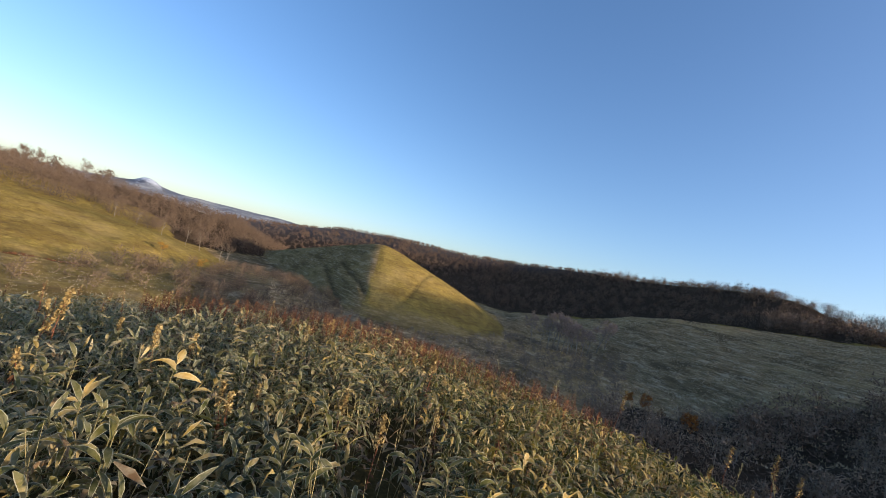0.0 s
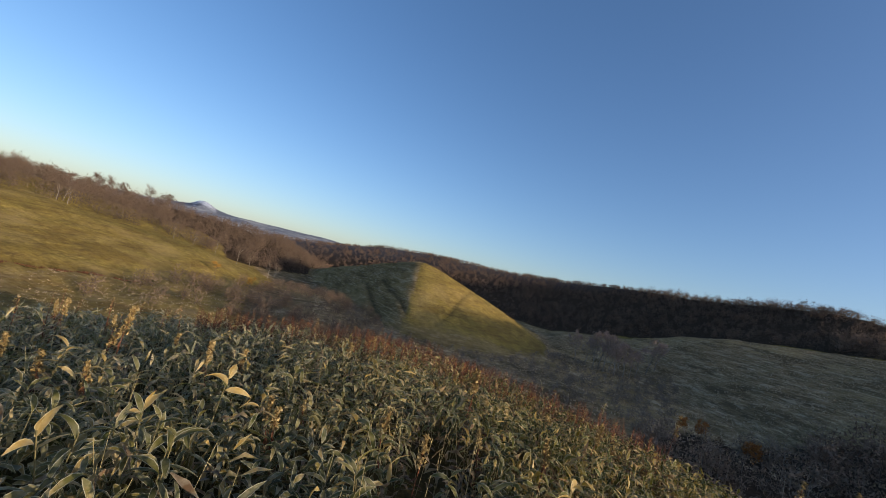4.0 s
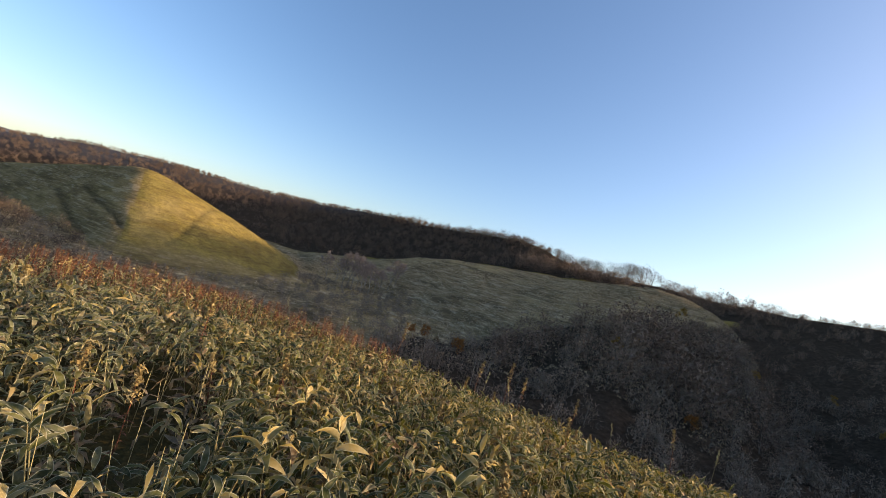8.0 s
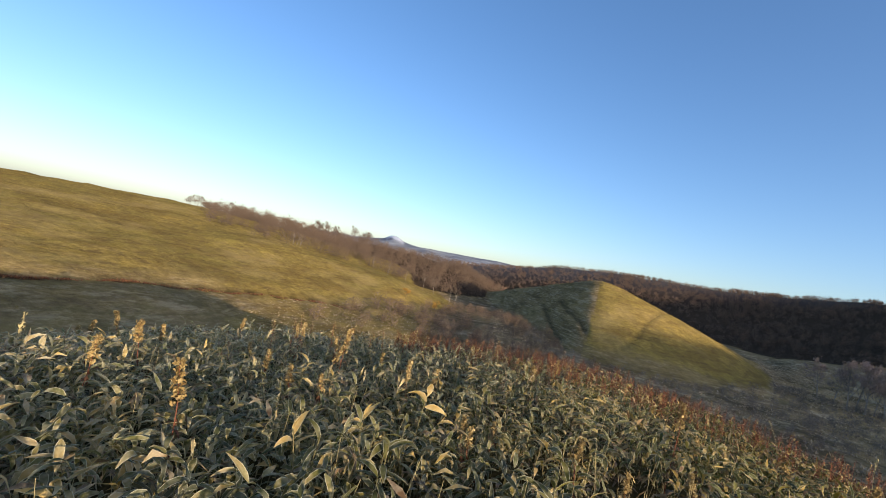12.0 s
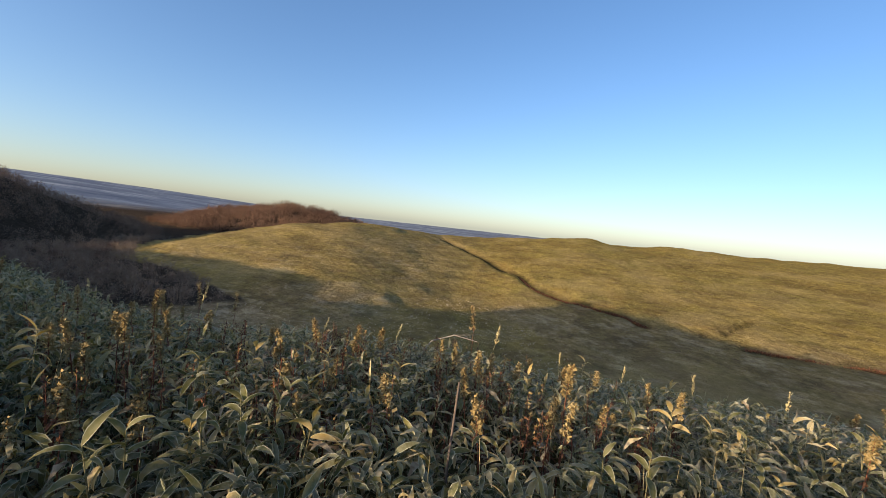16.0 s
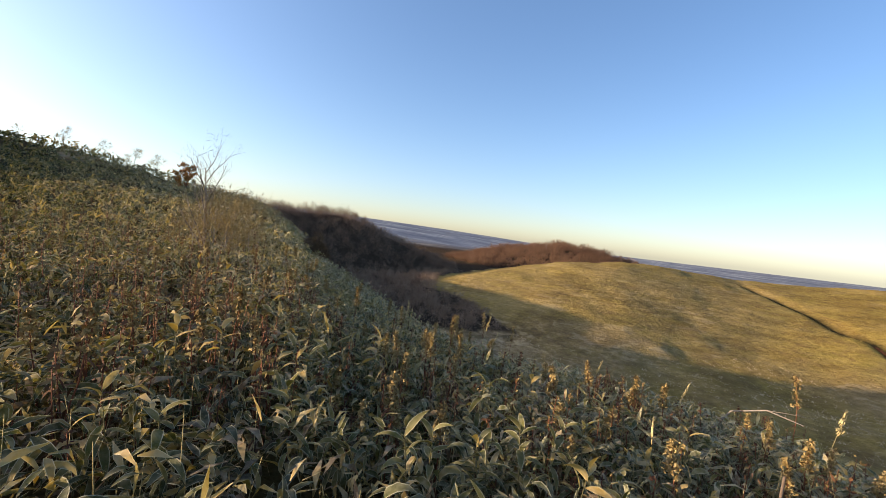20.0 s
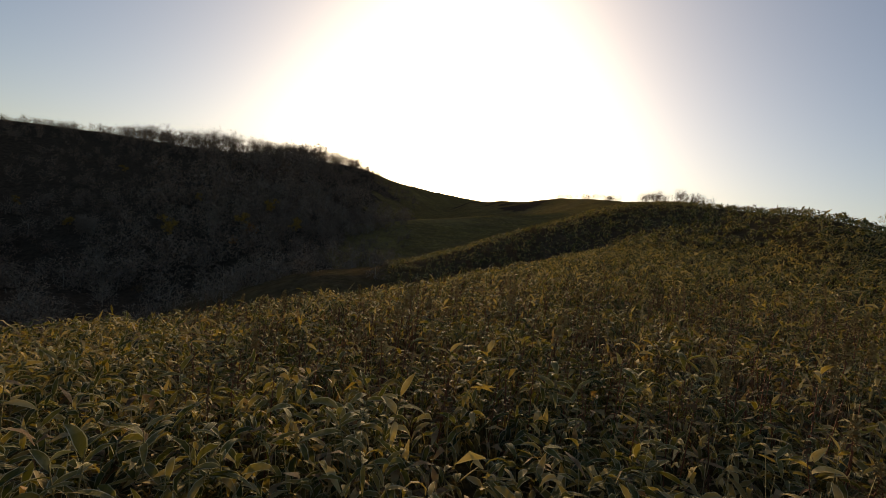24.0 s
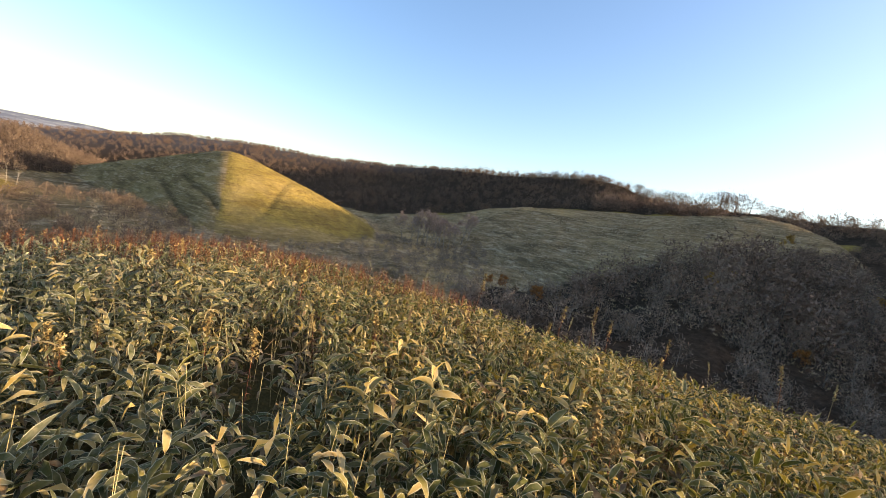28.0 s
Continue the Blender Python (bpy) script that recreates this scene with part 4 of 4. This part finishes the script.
clump = [tree_kind("clump_birch", "pinkish-grey leafless birch in the valley clump", "tree", 350 + i, 8.5, (0.8, 0.07), 20, MAT_PALE, MAT_BLUSH, bough=8, fork=4, low=0.25, spread=0.6, thick=1.6) for i in range(4)]
planted(clump, [(23.4, 172), (24.4, 166), (25.0, 170), (25.6, 164), (26.2, 168), (26.9, 163), (27.3, 171), (27.9, 165), (28.6, 169), (29.2, 174), (30.2, 180), (31.0, 184), (22.2, 178)], 34, "birch clump in the valley", (0.9, 1.2))
amber = [tree_kind("amber_tree", "small tree with amber autumn leaves in the valley", "tree", 360 + i, 5.0, (0.55, 0.14), 16, MAT_BARK, MAT_GOLD, bough=7, fork=3, low=0.3, twig_name="foliage") for i in range(3)]
planted(amber, [(60, 120), (62, 128), (74, 150), (80, 160), (84, 140), (92, 120), (95, 150), (100, 118), (103, 130), (106, 112), (-24, 150), (-20, 140), (66, 190), (88, 190)], 35, "amber trees in the valley", (0.6, 1.1))

birch = tree_kind("young_birch", "leafless young birch leaning over the bamboo slope", "tree", 402, 4.5, (0.34, 0.0045), 3, MAT_PALE, MAT_TWIG, levels=4, bough=12, fork=3, low=0.1, spread=0.62, thick=1.25)
planted([birch], [(-166.6, 10.8)], 36, "", (0.48, 0.48), 0.1, 2.0)
red_bush = tree_kind("red_bush", "reddish-brown oak bush beside the young birch", "bush", 410, 2.4, (0.26, 0.05), 24, MAT_BARK, MAT_EMBER, bough=9, fork=4, low=0.1, twig_name="foliage")
planted([red_bush], [(-169.0, 38.0)], 37, "", (0.8, 0.8))
root_bush = [tree_kind("root_bush", "fine tan twiggy bush round the birch's foot", "bush", 425 + i, 1.3, (0.22, 0.004), 14, MAT_PALE, MAT_SEED, bough=10, fork=5, low=0.05) for i in range(2)]
planted(root_bush, [(-165.6, 10.6), (-167.6, 11.0), (-163.8, 11.2), (-164.6, 10.2), (-161.5, 11.5)], 47, "bushes at the birch's foot", (0.8, 1.1))
low_bush = [tree_kind("skyline_bush", "small bare bush on the skyline of the spur", "bush", 420 + i, 2.0, (0.30, 0.012), 12, MAT_BARK, MAT_STRAW, bough=8, fork=4, low=0.1) for i in range(3)]
planted(low_bush, [(170.6, 57), (173.0, 56), (-179.8, 52), (-176.5, 50), (-174.0, 48), (-172.0, 47), (177, 53)], 38, "bushes on the spur's skyline", (0.5, 0.95))
dark_bush = [tree_kind("rust_thicket_bush", "dark rusty bush on the shaded flank of the spur", "bush", 430 + i, 2.6, (0.35, 0.025), 22, MAT_BARK, MAT_WEED, bough=9, fork=3, low=0.05, twig_name="foliage") for i in range(3)]
planted(dark_bush, [(-154.5, 34), (-153.5, 34.5), (-152.5, 33), (-151.2, 34), (-150, 32), (-149, 31), (-148, 30.5), (-147, 29), (-146, 28.5), (-145, 27), (-143.5, 25.5), (-142.5, 24), (38.5, 97), (44, 99), (70, 95), (90, 92), (126, 62), (129, 58), (131, 64), (134, 60), (133, 56), (137, 70)], 39, "rusty bushes on the flanks", (0.6, 1.0))
ember = [tree_kind("orange_bush", "orange-leaved oak bush below the brow", "bush", 450 + i, 3.2, (0.45, 0.07), 20, MAT_BARK, MAT_EMBER, bough=9, fork=4, low=0.08, twig_name="foliage") for i in range(2)]
planted(ember, [(36.7, 100), (41.4, 94), (34.6, 103), (69.4, 95), (99, 112), (101, 116)], 48, "orange bushes in the valley", (0.7, 1.1), 0.35)
alder = [tree_kind("slope_shrub", "thin leafless shrub on the spur's eastern slope", "bush", 440 + i, 3.0, (0.5, 0.014), 10, MAT_BARK, MAT_TWIG, bough=9, fork=4, low=0.1) for i in range(3)]
planted(alder, [(128, 44), (130, 47), (131.5, 45), (133, 49), (135, 52), (136.5, 50), (139, 56), (141, 60), (127, 50)], 40, "shrubs on the eastern slope", (0.6, 1.1))


# ---- weeds, stalks and single bamboo plants near the camera ----
def weed_stalk(seed, tall, label, fluffy=1.0):
    rng = np.random.default_rng(seed)
    t = tagged(new("weed_stalk"), label, "dried weed")
    n = 7
    zs = np.linspace(0, tall, n + 1)
    xy = np.cumsum(rng.normal(0, 0.010, (n + 1, 2)), 0)
    pts = np.concatenate([xy, zs[:, None]], 1)
    part("stem", stem(pts, np.linspace(0.006, 0.0025, n + 1)), MAT_STEM, t)
    n_side, each = 18, int(12 * fluffy) + 3
    f = 0.72 + 0.3 * (np.arange(n_side) + rng.uniform(0, 1, n_side)) / n_side
    c = np.stack([np.interp(f, zs / tall, pts[:, i]) for i in range(3)], 1)
    a = np.arange(n_side) * 2.4
    reach = (0.030 * (1.08 - f) / 0.36 + 0.006) * rng.uniform(0.5, 1.1, n_side)
    c = c + np.stack([np.cos(a) * reach, np.sin(a) * reach, reach * 0.5], 1)
    c = np.repeat(c, each, 0) + rng.normal(0, 0.0105, (n_side * each, 3))
    k = len(c)
    s, w = rng.normal(0, 1, (2, k, 3)) * 0.0072
    part("seed_head", (np.stack([c - s, c + w, c + s, c - w], 1).reshape(-1, 3), np.arange(4 * k).reshape(-1, 4)), MAT_SEED, t)
    for i in range(9):
        h = tall * rng.uniform(0.3, 0.82)
        b = np.array([[np.interp(h, zs, pts[:, 0]), np.interp(h, zs, pts[:, 1]), h]])
        part("leaf", blades(b, rng.uniform(0, 6.28, 1), rng.uniform(-0.9, 0.4, 1), rng.uniform(0.4, 1.4, 1), np.array([rng.uniform(0.055, 0.10)]), np.array([0.018]), 3), MAT_RUST, t)
    return t


stalks = [weed_stalk(500 + i, 0.68 + 0.05 * i, "dried weed with a red stem and tan seed head") for i in range(5)]
spots = []
for a0, a1, r0, r1, n in ((-150, -70, 2.4, 5.5, 44), (-175, -130, 2.6, 11, 44), (-60, 0, 2.3, 9, 30), (0, 60, 2.3, 9.5, 24), (95, 180, 3, 16, 36)):
    spots += list(zip(rngp.uniform(a0, a1, n), rngp.uniform(r0, r1, n)))
planted(stalks, spots, 41, "dried weeds among the bamboo", (0.7, 1.05), 0.0, 5.0)

dark_spots = list(zip(rngp.uniform(100, 200, 46), rngp.uniform(2.6, 12, 46)))
planted([weed_stalk(540 + i, 0.82, "dark red dried weed with a rusty head", 0.8) for i in range(3)], dark_spots, 49, "dark red weeds on the sunward side", (0.8, 1.15), 0.0, 5.0)
tall_weed = [weed_stalk(520 + i, 1.15, "tall withered weed standing over the brow", 0.5) for i in range(3)]
planted(tall_weed, [(44.6, 8.6), (48.9, 8.4), (51.2, 8.6), (68.4, 8.7), (33.5, 9.0), (57.0, 9.0), (-97.0, 6.0), (-131.0, 7.4), (-128.2, 8.0)], 42, "tall weeds over the brow", (0.9, 1.1), 0.0, 5.0)


def rust_herbs(name, label, seed, a0, a1, r0, r1, n, tall, mat):
    """Dead weeds past counting: a red stem, hanging leaves, and a plume that narrows to its tip."""
    rng = np.random.default_rng(seed)
    az, r = rng.uniform(a0, a1, n), rng.uniform(r0, r1, n)
    p = on_ground(az, r)
    h = tall * rng.uniform(0.7, 1.2, n)
    tip = p + np.stack([rng.normal(0, 0.05, n), rng.normal(0, 0.05, n), h], 1)
    v1, f1 = tube(p, tip, 0.005, 0.0025, 3)
    k = 30
    u = 0.70 + 0.34 * rng.uniform(0, 1, (n, k, 1)) ** 1.2
    spread = 0.030 * (1.12 - u) / 0.42 + 0.004
    c = (p[:, None] * (1 - u) + tip[:, None] * u + rng.normal(0, 1, (n, k, 3)) * spread * np.array([1, 1, 0.6])).reshape(-1, 3)
    s, w = rng.normal(0, 1, (2, len(c), 3)) * 0.0065
    v2 = np.stack([c - s, c + w, c + s, c - w], 1).reshape(-1, 3)
    m = 9
    q = rng.uniform(0.42, 0.86, (n, m, 1))
    b = (p[:, None] * (1 - q) + tip[:, None] * q).reshape(-1, 3)
    hang = blades(b, rng.uniform(0, 6.28, len(b)), rng.uniform(-0.8, 0.3, len(b)), rng.uniform(0.4, 1.4, len(b)), rng.uniform(0.045, 0.085, len(b)), np.full(len(b), 0.014), 2, flat=True)
    t = tagged(new(name), label, "weeds", "", "stuff")
    part("stems", (v1, f1), MAT_STEM, t)
    part("plumes", (v2, np.arange(len(v2)).reshape(-1, 4)), mat, t)
    part("leaves", hang, MAT_RUST, t)


rust_herbs("rust_weeds", "band of rusty dead weeds along the brow", 51, -24, 34, 8.0, 14.5, 860, 0.68, MAT_RUST)
rust_herbs("rust_weeds", "tan and rusty dead weeds among the bamboo", 52, -40, 30, 7.0, 14.5, 160, 0.74, MAT_SEED)
rust_herbs("rust_weeds", "reddish dead weeds on the western side", 55, -178, -72, 2.4, 6.5, 240, 0.58, MAT_RUST)
rust_herbs("seed_weeds", "tan seeding weeds on the western side", 56, -178, -72, 2.6, 6.0, 120, 0.62, MAT_SEED)
rust_herbs("rust_weeds", "reddish dead weeds among the bamboo by the spur", 54, 95, 200, 2.6, 11, 520, 0.66, MAT_WEED)
rust_herbs("rust_weeds", "rusty dead weeds on the rising spur", 53, 120, 200, 8.0, 30, 700, 0.72, MAT_WEED)


def sasa_plant(seed, label, mat, leaves=6, tall=0.60, length=0.148):
    rng = np.random.default_rng(seed)
    t = tagged(new("bamboo_plant"), label, "dwarf bamboo")
    top = np.array([rng.normal(0, 0.03), rng.normal(0, 0.03), tall])
    mid = top * 0.5 + np.array([rng.normal(0, 0.012), rng.normal(0, 0.012), 0])
    part("culm", stem([np.zeros(3), mid, top], (0.0035, 0.003, 0.002)), MAT_CULM, t)
    for k in range(leaves):
        b = (top - np.array([0, 0, 0.03 * k]))[None]
        l = np.array([length * rng.uniform(0.75, 1.15)])
        pitch = np.array([1.05 - 0.2 * k + rng.normal(0, 0.2)])
        part("leaf", blades(b, np.array([k * 2.4 + rng.normal(0, 0.3)]), pitch, np.array([rng.uniform(0.4, 1.6)]), l, l * 0.25, 6, 0.3, rng.normal(0, 0.3, 1)), mat, t)
    return t


greens = [sasa_plant(600 + i, "frosted dwarf bamboo plant with white-edged green leaves", MAT_SASA, 5 + i % 3) for i in range(6)]
spots = list(zip(rngp.uniform(-180, 180, 150), rngp.uniform(1.9, 4.6, 150)))
planted(greens, spots, 43, "bamboo plants on the hilltop", (0.9, 1.15), 0.0, 6.0)
yellows = [sasa_plant(620 + i, "withered yellow dwarf bamboo plant among green ones", MAT_YELLOW, 4 + i % 3, 0.66) for i in range(5)]
spots = list(zip(rngp.uniform(-180, 180, 64), rngp.uniform(2.0, 6.5, 64)))
planted(yellows, spots, 44, "withered bamboo plants", (0.8, 1.15), 0.0, 6.0)
sasa("withered_bamboo", "withered yellow dwarf bamboo leaves scattered through the field", 26, 1.3, 12, 5.6, 4, 0.57, 0.17, 0.038, 2, mat=MAT_YELLOW)
sasa("withered_bamboo", "withered yellow dwarf bamboo leaves on the spur", 27, 12, 42, 1.2, 5, 0.66, 0.30, 0.075, 2, 100, 205, MAT_YELLOW)

# a bleached fallen branch and a grey stake, west of the camera
branch = tagged(new("fallen_branch"), "bleached dead branch lying over the bamboo", "branch")
p0 = Vector(on_ground(-102.5, 5.6)) + Vector((0, 0, 0.62))
pts = [np.array(p0), np.array(on_ground(-99.5, 5.5)) + [0, 0, 0.76], np.array(on_ground(-96.5, 5.5)) + [0, 0, 0.74]]
part("limb", tube(pts[:-1], pts[1:], np.array([0.011, 0.008]), np.array([0.008, 0.004]), 6), MAT_PALE, branch)
part("twig", tube([pts[1]], [pts[1] + np.array([0.02, 0.26, 0.05])], 0.005, 0.002, 5), MAT_PALE, branch)
part("twig", tube([pts[0]], [pts[0] + np.array([-0.05, -0.30, -0.5])], 0.011, 0.012, 5), MAT_PALE, branch)
stake = tagged(new("stake"), "weathered grey stick upright among the weeds", "stick")
p0 = np.array(on_ground(-98.6, 2.3, 0.05))
part("shaft", tube([p0, p0 + [0.01, 0, 0.5]], [p0 + [0.01, 0, 0.5], p0 + [0.0, 0.012, 0.92]], np.array([0.008, 0.007]), np.array([0.007, 0.006]), 7), MAT_BARK, stake)


# ---- grass tufts that roughen the open slopes ----
def tufts(name, label, seed, n, area, tall, mat, keep, wide=0.1):
    rng = np.random.default_rng(seed)
    az = rng.uniform(area[0], area[1], n * 2)
    r = np.sqrt(rng.uniform(area[2] ** 2, area[3] ** 2, n * 2))
    x, y = polar(az, r)
    ok = keep(x, y, az, r)
    p = on_ground(az[ok], r[ok], 0.05)[:n]
    k = 4
    q = np.repeat(p, k, 0) + np.concatenate([rng.normal(0, 0.22, (len(p) * k, 2)), np.zeros((len(p) * k, 1))], 1)
    a = rng.uniform(0, 6.28, len(q))
    w = np.stack([np.cos(a), np.sin(a), np.zeros(len(q))], 1) * wide
    up = np.stack([rng.normal(0, 0.25, len(q)), rng.normal(0, 0.25, len(q)), tall * rng.uniform(0.5, 1.3, len(q))], 1)
    v = np.stack([q - w, q + w, q + up], 1).reshape(-1, 3)
    ob = mesh_object(name, v, np.arange(len(v)).reshape(-1, 3), mat, False)
    tagged(ob, label, "grass", "", "stuff")


MAT_TUFT = plain_material("golden_tuft", ((0.1, (0.14, 0.09, 0.024)), (0.5, (0.23, 0.155, 0.045)), (0.9, (0.32, 0.225, 0.08))), 0.05, 0.9, 0.6)
MAT_SEDGE = plain_material("rimed_sedge", ((0.1, (0.21, 0.145, 0.085)), (0.5, (0.41, 0.295, 0.175)), (0.9, (0.62, 0.50, 0.36))), 0.05, 0.9, 0.6)
tufts("golden_tufts", "tussocks of dry golden grass on the hillside", 61, 18000, (-142, -14, 75, 250), 0.2, MAT_TUFT, top_is("yellow", "bluff"), 0.05)
tufts("golden_tufts", "tussocks of dry golden grass on the cone hill", 62, 6000, (-15, 20, 115, 230), 0.2, MAT_TUFT, top_is("cone"), 0.05)
tufts("sedge_tufts", "frosted sedge tussocks over the valley meadow", 63, 12000, (-12, 74, 90, 262), 0.45, MAT_SEDGE, top_is("bench", "floor"), 0.14)
tufts("sedge_tufts", "frosted grass tussocks on the shaded valley floor", 64, 4000, (-140, -12, 55, 130), 0.25, MAT_SEDGE, top_is("floor"), 0.05)
tufts("slope_tufts", "rough grass on the slopes below the spur", 65, 4000, (104, 160, 40, 110), 0.25, MAT_TUFT, top_is("brow"))


# ---- rusty bracken along the worn track, and dry grass stems over the brow ----
def bracken(name, label, seed, n, path, wide, tall):
    rng = np.random.default_rng(seed)
    pts = np.array([(r * math.sin(radians(a)), r * math.cos(radians(a))) for a, r in path])
    u = rng.uniform(0, len(pts) - 1.001, n)
    i = u.astype(int)
    xy = pts[i] + (pts[i + 1] - pts[i]) * (u - i)[:, None]
    xy = xy * (1 - rng.uniform(0.2, 1.0, (n, 1)) * wide / np.linalg.norm(xy, axis=1, keepdims=True))
    p = np.concatenate([xy, height(xy[:, 0], xy[:, 1])[:, None] - 0.03], 1)
    q = np.repeat(p, 5, 0) + np.concatenate([rng.normal(0, 0.18, (n * 5, 2)), np.zeros((n * 5, 1))], 1)
    a = rng.uniform(0, 6.28, len(q))
    w = np.stack([np.cos(a), np.sin(a), np.zeros(len(q))], 1) * 0.10
    up = np.stack([rng.normal(0, 0.2, len(q)), rng.normal(0, 0.2, len(q)), tall * rng.uniform(0.4, 1.2, len(q))], 1)
    v = np.stack([q - w, q + w, q + up], 1).reshape(-1, 3)
    tagged(mesh_object(name, v, np.arange(len(v)).reshape(-1, 3), MAT_RUST, False), label, "bracken", "", "stuff")


bracken("bracken", "rusty dead bracken beside the track on the golden hill", 71, 900, TRAILS[0][0][2:], 3.0, 0.5)
bracken("bracken", "rusty dead bracken along the lower track", 72, 500, TRAILS[2][0], 2.0, 0.4)


def grass_stem(seed):
    rng = np.random.default_rng(seed)
    t = tagged(new("grass_stem"), "dry straw-coloured grass stem standing above the bamboo", "grass")
    z = np.linspace(0, 1.0, 8)
    lean = rng.uniform(0.05, 0.25)
    pts = np.stack([lean * z ** 2, 0.03 * np.sin(3 * z), z], 1)
    part("stem", stem(pts, np.linspace(0.003, 0.0014, 8), 4), MAT_STRAW, t)
    k = 60
    f = rng.uniform(0.78, 1.0, k)
    c = np.stack([np.interp(f, z, pts[:, i]) for i in range(3)], 1) + rng.normal(0, 0.008, (k, 3))
    s, w = rng.normal(0, 1, (2, k, 3)) * np.array([0.004, 0.004, 0.012])
    part("plume", (np.stack([c - s, c + w, c + s, c - w], 1).reshape(-1, 3), np.arange(4 * k).reshape(-1, 4)), MAT_STRAW, t)
    part("blade", blades(pts[2][None], rng.uniform(0, 6.28, 1), np.array([1.1]), np.array([1.6]), np.array([0.35]), np.array([0.008]), 5), MAT_STRAW, t)
    return t


stems = [grass_stem(700 + i) for i in range(3)]
planted(stems, [(-131.5, 6.4), (-129.8, 7.0), (-141, 7.5), (-118, 5.8), (-108, 5.4), (-95.5, 5.2), (-86, 5.0), (-78, 5.2), (-71, 5.3), (-63, 5.6), (-147, 9.0), (46, 8.2), (50, 8.0), (62, 8.3), (72, 8.4), (27, 9.0), (20, 10.0), (150, 6), (165, 9), (112, 9.5)], 46, "dry grass stems", (0.75, 1.05), 0.0, 6.0)
